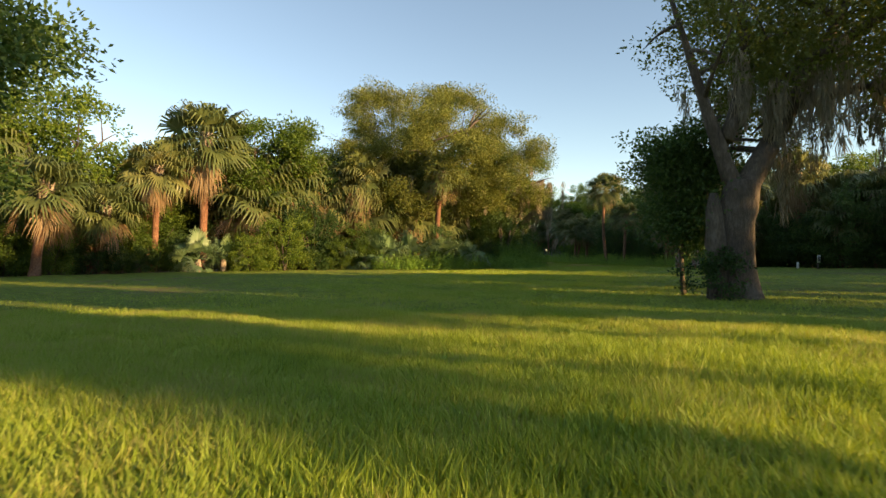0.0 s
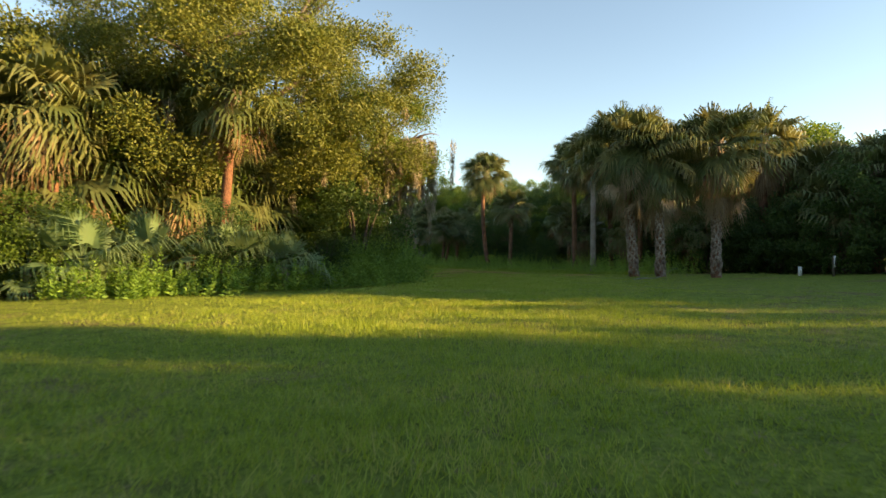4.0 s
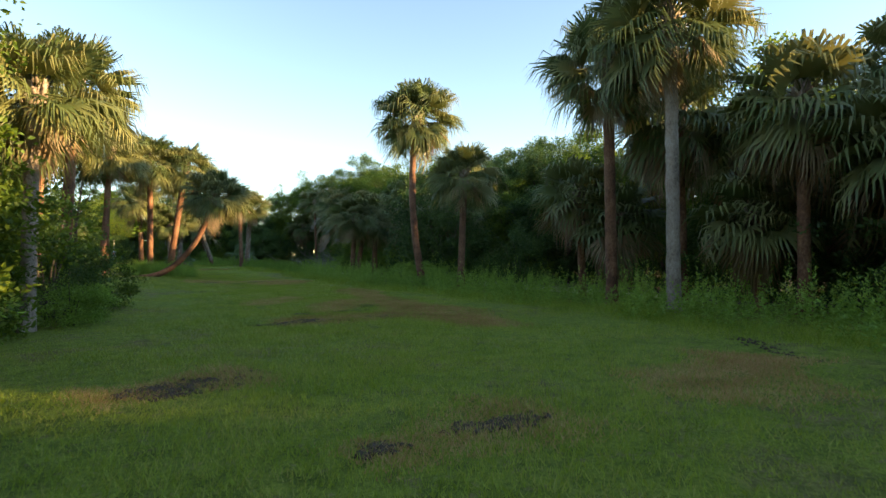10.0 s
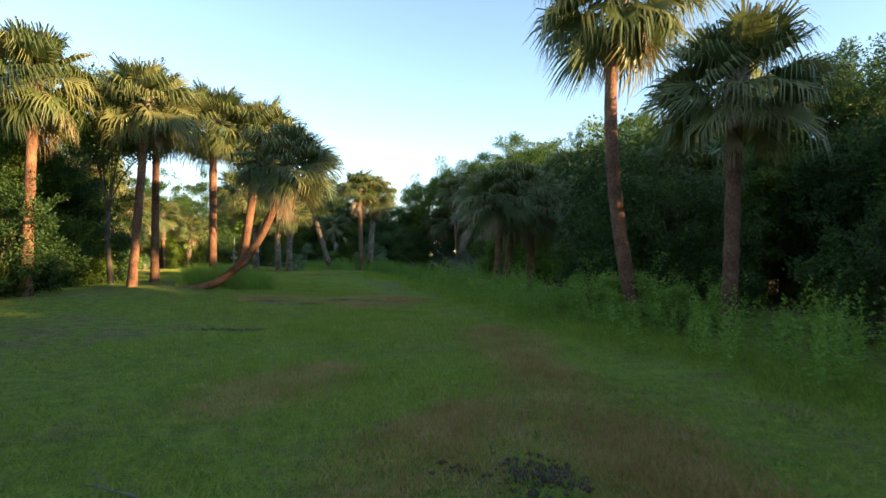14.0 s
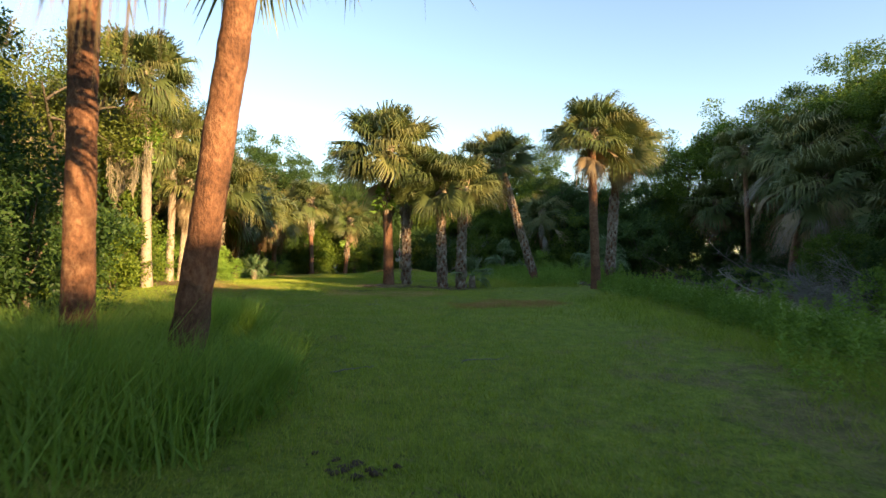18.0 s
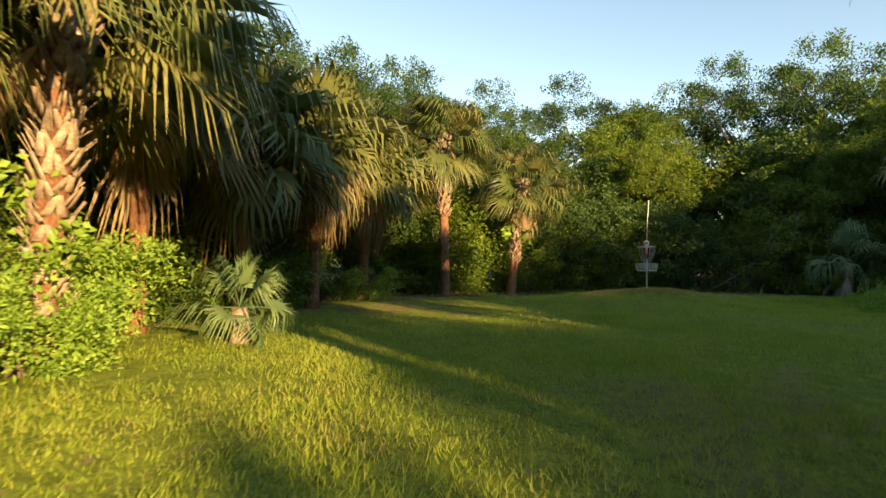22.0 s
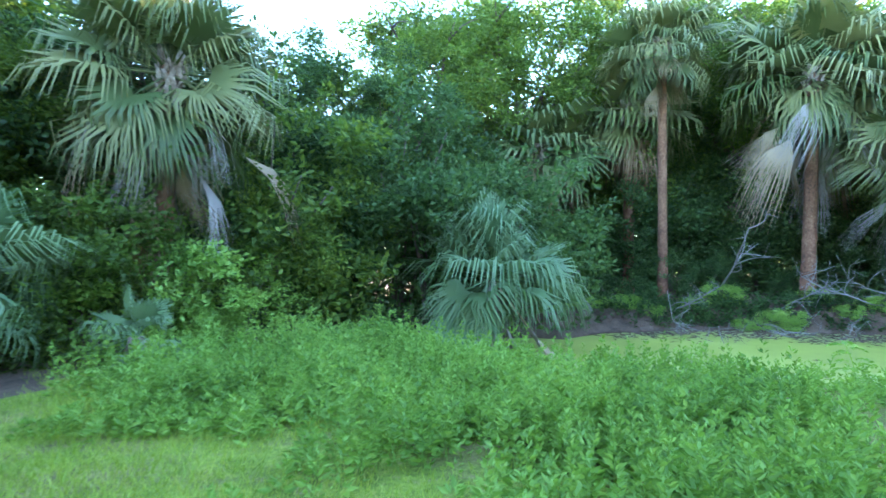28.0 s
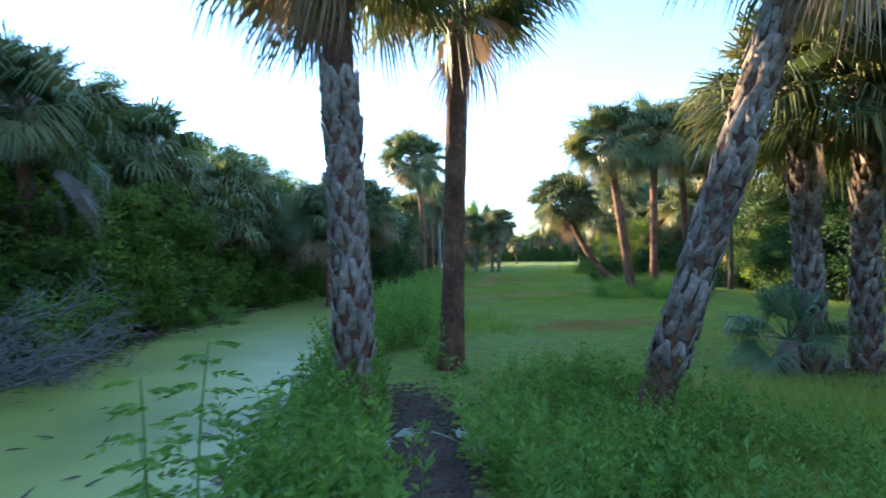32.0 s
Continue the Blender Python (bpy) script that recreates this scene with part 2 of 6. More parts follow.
def duckweed_material():
    m, nt, bsdf, out = nodes_of("duckweed_water")
    fine = noise_node(nt, 60.0, 3.0, 0.7)
    wide = noise_node(nt, 0.35, 5.0, 0.6)
    s = nt.nodes.new("ShaderNodeMath")
    s.operation = 'MULTIPLY_ADD'
    nt.links.new(fine.outputs["Fac"], s.inputs[0])
    s.inputs[1].default_value = 0.35
    nt.links.new(wide.outputs["Fac"], s.inputs[2])
    r = ramp(nt, [(0.45, (0.2, 0.23, 0.028)), (0.7, (0.32, 0.355, 0.055)), (0.9, (0.42, 0.455, 0.105))])
    nt.links.new(s.outputs[0], r.inputs["Fac"])
    nt.links.new(r.outputs["Color"], bsdf.inputs["Base Color"])
    bsdf.inputs["Roughness"].default_value = 0.5
    bsdf.inputs["Specular IOR Level"].default_value = 0.65
    bsdf.inputs["Coat Weight"].default_value, bsdf.inputs["Coat Roughness"].default_value = 0.5, 0.34
    b = nt.nodes.new("ShaderNodeBump")
    b.inputs["Strength"].default_value, b.inputs["Distance"].default_value = 0.06, 0.01
    nt.links.new(fine.outputs["Fac"], b.inputs["Height"])
    nt.links.new(b.outputs[0], bsdf.inputs["Normal"])
    return m


M_LAWN, M_WATER = lawn_material(), duckweed_material()


# the open lawn's middle line
LAWN_LINE = [(0, 0), (1, 14), (3, 24), (6, 32), (9, 39), (12.5, 49), (14, 60), (13.8, 71), (11, 82), (7, 92), (3, 99), (-1, 107), (-1.8, 114), (1, 121), (5, 123)]


def off_lawn(x, y):
    """Metres from the lawn's middle line."""
    best = 1e9
    for (ax, ay), (bx, by) in zip(LAWN_LINE[:-1], LAWN_LINE[1:]):
        dx, dy = bx - ax, by - ay
        t = min(1, max(0, ((x - ax) * dx + (y - ay) * dy) / (dx * dx + dy * dy)))
        best = min(best, math.hypot(x - ax - t * dx, y - ay - t * dy))
    return best


# ---- mesh tools ----
def mesh_of(name, parts, material):
    """One mesh from (verts, faces) pairs; faces are integer arrays of three or four columns."""
    vs, loops, sizes, base = [], [], [], 0
    for v, fs in parts:
        v = np.asarray(v, dtype=np.float32).reshape(-1, 3)
        for f in (fs if isinstance(fs, (list, tuple)) else [fs]):
            f = np.asarray(f, dtype=np.int32)
            if f.size:
                loops.append((f + base).ravel())
                sizes.append(np.full(len(f), f.shape[1], dtype=np.int32))
        vs.append(v)
        base += len(v)
    v, lo, sz = np.concatenate(vs), np.concatenate(loops), np.concatenate(sizes)
    me = bpy.data.meshes.new(name)
    me.vertices.add(len(v))
    me.vertices.foreach_set("co", v.ravel())
    me.loops.add(len(lo))
    me.loops.foreach_set("vertex_index", lo)
    me.polygons.add(len(sz))
    me.polygons.foreach_set("loop_start", np.concatenate(([0], np.cumsum(sz)[:-1])).astype(np.int32))
    me.update(calc_edges=True)
    me.materials.append(material)
    return me


def part(name, me, parent, m=None, label=""):
    ob = new(name, me)
    ob.parent = parent
    if m is not None:
        ob.matrix_basis = m
    return tagged(ob, label) if label else ob


def thing(name, m, label, category, group="", kind=""):
    e = new(name)
    e.empty_display_size = 0.3
    e.matrix_basis = m
    return tagged(e, label, category, group, kind)


def smooth(me):
    me.polygons.foreach_set("use_smooth", np.ones(len(me.polygons), dtype=bool))
    return me


def tube(path, radii, sides=10, rough=0.0, rs=None, cap=True):
    """A tapered tube along a path."""
    path, radii = np.asarray(path, float), np.asarray(radii, float)
    tan = np.gradient(path, axis=0)
    tan /= np.linalg.norm(tan, axis=1)[:, None] + 1e-9
    ref = np.where(np.abs(tan[:, 2:3]) > 0.9, [[1.0, 0, 0]], [[0, 0, 1.0]])
    a = np.cross(tan, ref)
    for i in range(1, len(a)):
        p = a[i - 1] - tan[i] * np.dot(a[i - 1], tan[i])
        a[i] = p
    a /= np.linalg.norm(a, axis=1)[:, None] + 1e-9
    b = np.cross(tan, a)
    th = np.linspace(0, 2 * np.pi, sides, endpoint=False)
    r = radii[:, None] * np.ones(sides)
    if rough and rs is not None:
        r = r * (1 + rough * rs.normal(size=r.shape))
    v = path[:, None, :] + r[..., None] * (np.cos(th)[None, :, None] * a[:, None, :] + np.sin(th)[None, :, None] * b[:, None, :])
    n = len(path)
    i, j = np.meshgrid(np.arange(n - 1), np.arange(sides), indexing='ij')
    q = np.stack([i * sides + j, i * sides + (j + 1) % sides, (i + 1) * sides + (j + 1) % sides, (i + 1) * sides + j], -1).reshape(-1, 4)
    v = v.reshape(-1, 3)
    faces = [q]
    if cap:
        top = len(v)
        v = np.vstack([v, path[-1:], path[:1]])
        k = np.arange(sides)
        faces.append(np.stack([(n - 1) * sides + k, (n - 1) * sides + (k + 1) % sides, np.full(sides, top)], -1))
        faces.append(np.stack([(k + 1) % sides, k, np.full(sides, top + 1)], -1))
    return v, faces


def unit(v):
    return v / (np.linalg.norm(v, axis=-1, keepdims=True) + 1e-9)


def leaf_cloud(centres, ways, length, width, rs, fold=0.25):
    """Pointed leaves folded along the midrib: one island of two triangles each."""
    n = len(centres)
    ways = unit(ways)
    side = unit(np.cross(ways, unit(rs.normal(size=(n, 3)))))
    up = np.cross(side, ways)
    L, W = np.broadcast_to(length, n)[:, None], np.broadcast_to(width, n)[:, None]
    mid = centres + ways * L * 0.45 + up * W * fold
    v = np.stack([centres, mid + side * W * 0.5, centres + ways * L - up * L * 0.12, mid - side * W * 0.5], 1).reshape(-1, 3)
    k = np.arange(n)[:, None] * 4
    return v, np.concatenate([k + [0, 1, 2], k + [0, 2, 3]])


def bez(p0, p1, p2, n):
    t = np.linspace(0, 1, n)[:, None]
    return (1 - t) ** 2 * np.asarray(p0, float) + 2 * t * (1 - t) * np.asarray(p1, float) + t ** 2 * np.asarray(p2, float)


# ---- the lie of the land ----
ROW_Y = np.array([-60, 0, 35, 46, 51, 58, 66, 78, 88, 96, 102, 110, 118, 126, 134, 200.0])
ROW_Z = np.array([.05, .05, .02, -.08, -.22, -.30, -.34, -.34, -.2, .08, .26, .32, .34, .1, .0, .0])
WATER_Z = -0.42
POND = np.array([(13.6, 124.2, 3.0), (16.2, 119.5, 4.8), (18.1, 112.6, 4.4), (19.4, 104.5, 3.9), (21.4, 97, 3.2), (23.2, 89, 2.1), (24.6, 82, 1.7), (26, 74, 1.4), (27.5, 62, 1.2)])


def pond_edge(x, y):
    """Metres outside the pond's shore (negative inside)."""
    best = np.full(np.shape(x), 1e9)
    for (ax, ay, aw), (bx, by, bw) in zip(POND[:-1], POND[1:]):
        dx, dy = bx - ax, by - ay
        t = np.clip(((x - ax) * dx + (y - ay) * dy) / (dx * dx + dy * dy), 0, 1)
        best = np.minimum(best, np.hypot(x - ax - t * dx, y - ay - t * dy) - (aw + t * (bw - aw)))
    return best + 0.25 * np.sin(x * 1.7 + y * 0.9) + 0.15 * np.sin(y * 2.3 - x)


def lie(x, y):
    x, y = np.asarray(x, float), np.asarray(y, float)
    z = np.interp(y, ROW_Y, ROW_Z)
    z = z + .32 * np.exp(-((x + 7) ** 2 + (y - 101) ** 2) / 60.) + .44 * np.exp(-((x + 1.65) ** 2 + (y - 120.9) ** 2) / 7.)
    z = z + .65 * np.exp(-((x - 3) ** 2 / 36. + (y - 84) ** 2 / 130.))
    z = z + 0.03 * np.sin(x * 0.9 + 1.3) * np.sin(y * 0.7) + 0.015 * np.sin(x * 2.3 + y * 1.9)
    d = pond_edge(x, y)
    k = np.clip((d + 0.0) / 1.3, 0, 1)
    k = k * k * (3 - 2 * k)
    return np.where(d < 0, np.maximum(WATER_Z + d * 0.5, -1.2), WATER_Z + (z - WATER_Z) * k)


def high(x, y):
    return float(lie(x, y))


def grid_lines(lo, hi, step, far):
    a = np.arange(lo, hi + step / 2, step)
    g = np.cumsum(step * 1.35 ** np.arange(1, 24))
    g = g[g < far]
    return np.concatenate([(lo - g)[::-1], a, hi + g])


gx, gy = grid_lines(-32, 42, 0.45, 900), grid_lines(-8, 138, 0.45, 900)
GX, GY = np.meshgrid(gx, gy, indexing='ij')
gv = np.stack([GX, GY, lie(GX, GY)], -1).reshape(-1, 3)
ii, jj = np.meshgrid(np.arange(len(gx) - 1), np.arange(len(gy) - 1), indexing='ij')
gq = np.stack([ii * len(gy) + jj, (ii + 1) * len(gy) + jj, (ii + 1) * len(gy) + jj + 1, ii * len(gy) + jj + 1], -1).reshape(-1, 4)
ground = new("ground", smooth(mesh_of("ground", [(gv, gq)], M_LAWN)))
ground.data.materials.append(M_LITTER)
fc = gv[gq].mean(1)
ragged = 0.7 * np.sin(fc[:, 0] * 1.7 + fc[:, 1] * 0.6) * np.sin(fc[:, 1] * 1.3) + np.random.RandomState(5).normal(size=len(fc)) * 0.3
far_side = (fc[:, 0] > np.interp(fc[:, 1], POND[::-1, 1], POND[::-1, 0])) & (fc[:, 1] > 62) & (pond_edge(fc[:, 0], fc[:, 1]) > -0.6)
left_side = fc[:, 0] + ragged < np.interp(fc[:, 1], [10, 20, 30, 35, 40, 44, 54, 60, 66, 76, 84, 92, 100, 112, 119, 126, 130], [-26, -20, -16.5, -8, -1, 3.4, 4.2, 3, 0.8, -3, -3, -5.5, -7.6, -10, -10, -8.4, -6])
right_side = fc[:, 0] + ragged > np.interp(fc[:, 1], [19, 33, 39, 44, 50, 62, 69, 76, 82], [33, 36, 33, 28.5, 27, 27, 24, 23.4, 22.8])
near_wood = (fc[:, 0] > -46) & (fc[:, 0] < 52) & (fc[:, 1] < 160)
ground.data.polygons.foreach_set("material_index", (near_wood & (far_side | left_side | (right_side & (fc[:, 1] > 10) & (fc[:, 1] < 90)) | ((fc[:, 1] + ragged > 129.6) & (fc[:, 0] < 20)))).astype(np.int32))
tagged(ground, "mown green lawn with brown worn patches", "ground", kind="structure")

wx, wy = np.meshgrid(np.linspace(6, 32, 27), np.linspace(58, 131, 74), indexing='ij')
wv = np.stack([wx, wy, np.full(wx.shape, WATER_Z)], -1).reshape(-1, 3)
ii, jj = np.meshgrid(np.arange(26), np.arange(73), indexing='ij')
wq = np.stack([ii * 74 + jj, (ii + 1) * 74 + jj, (ii + 1) * 74 + jj + 1, ii * 74 + jj + 1], -1).reshape(-1, 4)
wc = wv[wq].mean(1)
wq = wq[pond_edge(wc[:, 0], wc[:, 1]) < 1.0]
water = new("water", mesh_of("water", [(wv, wq)], M_WATER))
tagged(water, "still pond water covered with pale green duckweed", "water", kind="structure")


# ---- palms ----
def fan(rs, petiole=0.95, radius=1.0, droop=0.35, segs=22, spread=135, pitch=0.0):
    """A costapalmate frond along +X: arching stalk, fused folded middle, long split segments that hang.
    pitch is the rise at which it will stand, so that its tips can hang straight down."""
    g = np.array([-math.sin(radians(pitch)), 0.0, -math.cos(radians(pitch))])
    ang = np.radians(np.linspace(-spread, spread, segs + 1))
    px = np.linspace(0, petiole, 4)
    stalk = np.stack([px, 0 * px, 0 * px], -1) + g * (0.12 * (px / petiole) ** 2)[:, None]
    v1, f1 = tube(stalk, [0.026, 0.018, 0.014, 0.011], 4, cap=False)
    hub = stalk[-1]
    R = radius * (1 - 0.25 * (np.abs(ang) / (np.pi * 0.75)) ** 2)
    def at(a, r, fold, hang):
        d = np.stack([np.cos(a), np.sin(a), 0 * a], -1)
        costa = 0.38 * radius * np.maximum(0, np.cos(a))
        p = hub + d * r[:, None]
        p[:, 0] += costa * (r / radius)
        p[:, 2] += fold * np.abs(np.sin(a)) * r
        return p + g * (hang * radius)[:, None]
    ripple = np.where(np.arange(segs + 1) % 2, 0.02, -0.02)
    M = at(ang, R * 0.47, 0.46, droop * 0.16 + ripple)
    mid = 0.5 * (ang[1:] + ang[:-1]) + rs.normal(size=segs) * 0.025
    Rm = 0.5 * (R[1:] + R[:-1]) * (1 + rs.normal(size=segs) * 0.08)
    N = at(mid, Rm * 0.75, 0.30, droop * 0.50 + rs.normal(size=segs) * 0.04)
    T = at(mid, Rm * 0.90, 0.12, droop * 1.35 + 0.12 + np.abs(rs.normal(size=segs)) * 0.13)
    wid = 0.5 * np.abs(ang[1] - ang[0]) * Rm * 0.37
    sd = np.stack([-np.sin(mid), np.cos(mid), 0 * mid], -1) * wid[:, None]
    v2 = np.vstack([hub[None], M, N - sd, N + sd, T])
    k = np.arange(segs)
    m0, m1 = 1 + k, 2 + k
    n0, n1, tt = segs + 2 + k, 2 * segs + 2 + k, 3 * segs + 2 + k
    tris = np.concatenate([np.stack([0 * k, m0, m1], -1), np.stack([n0, tt, n1], -1)])
    quads = np.stack([m0, n0, n1, m1], -1)
    return [(v1, f1), (v2, [tris, quads])]


def moved(parts, m):
    r, t = np.array(m.to_3x3()), np.array(m.translation)
    return [(np.asarray(v) @ r.T + t, f) for v, f in parts]


rs = np.random.RandomState(11)
FAN_SPECS = [(0.62, 0.74, 0.10, 112, 74), (0.82, 0.78, 0.20, 122, 49), (0.94, 0.78, 0.27, 125, 24), (0.94, 0.76, 0.32, 120, -2), (0.84, 0.74, 0.38, 108, -28)]
FANS = [mesh_of("palm_frond", fan(rs, p, r, d, 38, s, q), M_FROND) for p, r, d, s, q in FAN_SPECS for _ in (0, 1)]
DEAD_FANS = [mesh_of("dead_frond", fan(rs, 0.85, 0.72, d, 24, s, -60), M_DEAD) for d, s in ((0.3, 50), (0.45, 80), (0.2, 35))]


M_GREY_FROND = leaf_material("weathered_grey_frond", [(0.1, (0.09, 0.07, 0.06)), (0.5, (0.21, 0.17, 0.15)), (0.9, (0.37, 0.32, 0.29))], 0.2, 0.85)
GREY_FANS = [mesh_of("grey_frond", fan(rs, p, 0.8, d, 24, s, -40), M_GREY_FROND if d < 0.9 else M_DEAD) for p, d, s in ((1.0, 0.85, 26), (1.25, 1.0, 36), (0.75, 0.8, 20))]
M_PALE_FROND = leaf_material("bleached_frond", [(0.1, (0.2, 0.24, 0.17)), (0.5, (0.34, 0.38, 0.29)), (0.9, (0.46, 0.48, 0.38))], 0.2, 0.7)
PALE_FAN = mesh_of("pale_frond", fan(np.random.RandomState(12), 0.5, 0.8, 0.1, 30, 95, 0), M_PALE_FROND)


def frond_poses(rs, count, scale, dead, low=-42, skirt=0.4):
    """Young fronds stand up, old ones hang; dead ones lie along the trunk."""
    out = []
    for i in range(count):
        u = i / (count - 1)
        az = i * 2.39996 + rs.normal() * 0.2
        pitch = 86 - (86 - low) * u ** 0.95 + rs.normal() * 12
        out.append((min(9, int(u * 5) * 2 + rs.randint(2)), az, pitch, scale * (0.79 + 0.24 * min(1, 3 * u) + rs.normal() * 0.06), -0.25 * u))
    for i in range(dead):
        out.append((-1 - rs.randint(3), rs.uniform(0, 6.283), -28 - rs.uniform(0, 58), scale * rs.uniform(0.6, 1.0), -0.15 - rs.uniform(0, skirt)))
    return out


def frond_matrix(az, pitch, s, dz, rs):
    return Matrix.Translation((0, 0, dz)) @ Matrix.Rotation(az, 4, 'Z') @ Matrix.Rotation(-radians(pitch), 4, 'Y') @ Matrix.Rotation(rs.normal() * 0.42, 4, 'X') @ Matrix.Scale(s, 4)


def trunk_path(height, dx, dy, bow, n=14):
    """From the ground up to the neck; bow pushes the middle away from the straight line."""
    return bez((0, 0, -0.15), (dx * 0.5 + bow[0], dy * 0.5 + bow[1], height * 0.5 + bow[2]), (dx, dy, height), n)


def boot_ring(path, radii, lo, hi, rs, count, size=0.16, flare=0.62):
    """Split leaf bases that cross over one another up the trunk."""
    parts, n = [], len(path)
    for i in range(count):
        u = lo + (hi - lo) * (i / max(1, count - 1))
        k = u * (n - 1)
        j = min(n - 2, int(k))
        p = path[j] + (path[j + 1] - path[j]) * (k - j)
        r = radii[j] + (radii[j + 1] - radii[j]) * (k - j)
        up = unit(path[j + 1] - path[j])
        a = i * 2.39996
        outw = unit(np.cross(up, [math.sin(a), -math.cos(a), 0.0]))
        side = np.cross(up, outw)
        s = size * rs.uniform(0.75, 1.2)
        for sg in (-1, 1):
            base = p + outw * r * 0.86 + side * sg * s * 0.42
            tip = p + outw * (r + s * flare * rs.uniform(0.65, 1.37)) + up * s * rs.uniform(1.1, 1.7) + side * sg * s * rs.uniform(-0.1, 0.25)
            w = side * s * 0.30
            t = outw * s * 0.12
            v = [base - w, base + w, tip + w * 0.55, tip - w * 0.55, base - w + t + up * s * .1, base + w + t + up * s * .1, tip + w * 0.5 + t * .5, tip - w * 0.5 + t * .5]
            parts.append((v, np.array([[0, 1, 2, 3], [7, 6, 5, 4], [0, 4, 5, 1], [1, 5, 6, 2], [2, 6, 7, 3], [3, 7, 4, 0]])))
    return parts


def sabal(x, y, height, r=0.2, dx=0.0, dy=0.0, bow=(0, 0, 0), fronds=32, dead=5, scale=1.0, boots=None, pale=False, split=True, seed=1,
          label="", group="sabal palms", low=-42, skirt=0.4, flare=0.62, grey=False):
    rs = np.random.RandomState(seed)
    z = high(x, y)
    tree = thing("sabal_palm", pose(x, y, z), label or "tall sabal palm with a rough brown trunk and fan fronds", "palm tree", group)
    r *= 0.87
    path = trunk_path(height, dx, dy, bow, 40 if split else 14)
    u = np.linspace(0, 1, len(path))
    radii = r * (1 + 0.35 * np.exp(-u * 12) - 0.08 * u + 0.12 * np.exp(-((u - 1) / 0.07) ** 2))
    if split:
        radii = radii * (1 + 0.014 * rs.normal(size=len(u)))
    part("trunk", smooth(mesh_of("palm_trunk", [tube(path, radii, 14, 0.03, rs)], M_PALM_PALE if pale else M_PALM_BARK)), tree)
    if boots:
        lo, hi = boots
        n = int(height * (hi - lo) * 26)
        part("booted_bark", mesh_of("palm_leaf_bases", boot_ring(path, radii, lo, hi, rs, max(10, n), 0.2, flare), M_BOOT), tree, label="split grey-brown leaf bases")
    nb = 26
    part("crown_shaft", mesh_of("palm_crown_shaft", boot_ring(path, radii * 1.02, max(0.0, 1 - 0.9 / height), 1.0, rs, nb, 0.24), M_BOOT), tree)
    top = Matrix.Translation(Vector(path[-1]))
    poses = frond_poses(rs, int(fronds * 1.7), scale, int(dead * 0.95), low, skirt)
    if split:
        for kind, az, pitch, s, dz in poses:
            me = FANS[kind] if kind >= 0 else (GREY_FANS if grey else DEAD_FANS)[-kind - 1]
            if grey and kind < 0:
                pitch += 4
            part("frond" if kind >= 0 else "dead_frond", me, tree, top @ frond_matrix(az, pitch, s, dz, rs))
    else:
        live, old = [], []
        for kind, az, pitch, s, dz in poses:
            p, rad, d, sp, q = FAN_SPECS[kind // 2] if kind >= 0 else (0.8, 0.95, 0.35, 60, -60)
            (live if kind >= 0 else old).extend(moved(fan(rs, p, rad, d, 18, sp, q), top @ frond_matrix(az, pitch, s, dz, rs)))
        part("crown", mesh_of("palm_crown", live, M_FROND_FAR), tree)
        if old:
            part("dead_skirt", mesh_of("palm_dead_skirt", old, M_DEAD), tree, label="hanging dry brown fronds")
    return tree


# ---- broad-leaved trees, shrubs, weeds ----
def limbs(rs, base, height, spread, r, forks=5, rise=0.45):
    """A trunk with bowed limbs; returns the tubes and the limb ends."""
    parts, ends = [], []
    crotch = np.array([rs.normal() * 0.15, rs.normal() * 0.15, height * rise])
    parts.append(tube(bez(base + np.array([0, 0, -0.15]), base + crotch * [1.5, 1.5, 0.5], base + crotch, 9), r * np.linspace(1.25, 0.8, 9), 12, 0.05, rs))
    for i in range(forks):
        a = 6.283 * i / forks + rs.normal() * 0.25
        e = base + np.array([math.cos(a) * spread * rs.uniform(0.5, 0.95), math.sin(a) * spread * rs.uniform(0.5, 0.95), height * rs.uniform(0.72, 1.0)])
        m = base + crotch + (e - base - crotch) * [0.35, 0.35, 0.7] + rs.normal(size=3) * 0.3
        pts = bez(base + crotch - [0, 0, 0.1], m, e, 9)
        limb = [tube(pts, r * np.linspace(0.55, 0.06, 9), 8, 0.05, rs)]
        ends.append(e)
        for j in range(4):
            k = rs.randint(3, 8)
            e2 = pts[k] + unit(rs.normal(size=3) + [0, 0, 0.5]) * spread * rs.uniform(0.25, 0.5)
            limb.append(tube(bez(pts[k], (pts[k] + e2) / 2 + [0, 0, 0.3], e2, 5), r * np.linspace(0.2, 0.03, 5), 5, 0, rs))
            ends.append(e2)
        parts.append(limb)
    return parts, np.array(ends)


def clumps(rs, centres, per, spread, length, width, squash=0.7):
    """Leaf tufts round the given points."""
    n = len(centres) * per
    c = np.repeat(centres, per, axis=0)
    off = unit(rs.normal(size=(n, 3))) * (rs.uniform(0.02, 1, n) ** 0.5 * 1.7)[:, None] * [1, 1, squash] * np.broadcast_to(spread, n)[:, None]
    ways = unit(off) + rs.normal(size=(n, 3)) * 0.6 + [0, 0, 0.1]
    return leaf_cloud(c + off, ways, length * rs.uniform(0.6, 1.3, n), width * rs.uniform(0.8, 1.25, n), rs)


def dome_points(rs, n, centre, rx, ry, rz, floor=-0.35, fill=0.35):
    """Points in an uneven dome: most near its outside."""
    d = unit(rs.normal(size=(n * 3, 3)))
    d = d[d[:, 2] > floor][:n]
    lump = 1 + 0.13 * np.sin(d[:, 0] * 5.1 + centre[0]) * np.sin(d[:, 1] * 4.3 + centre[1]) + 0.10 * np.sin(d[:, 2] * 7 + d[:, 0] * 6)
    rad = lump * (1 - fill * rs.uniform(0, 1, len(d)) ** 2.0)
    return np.asarray(centre) + d * rad[:, None] * [rx, ry, rz]


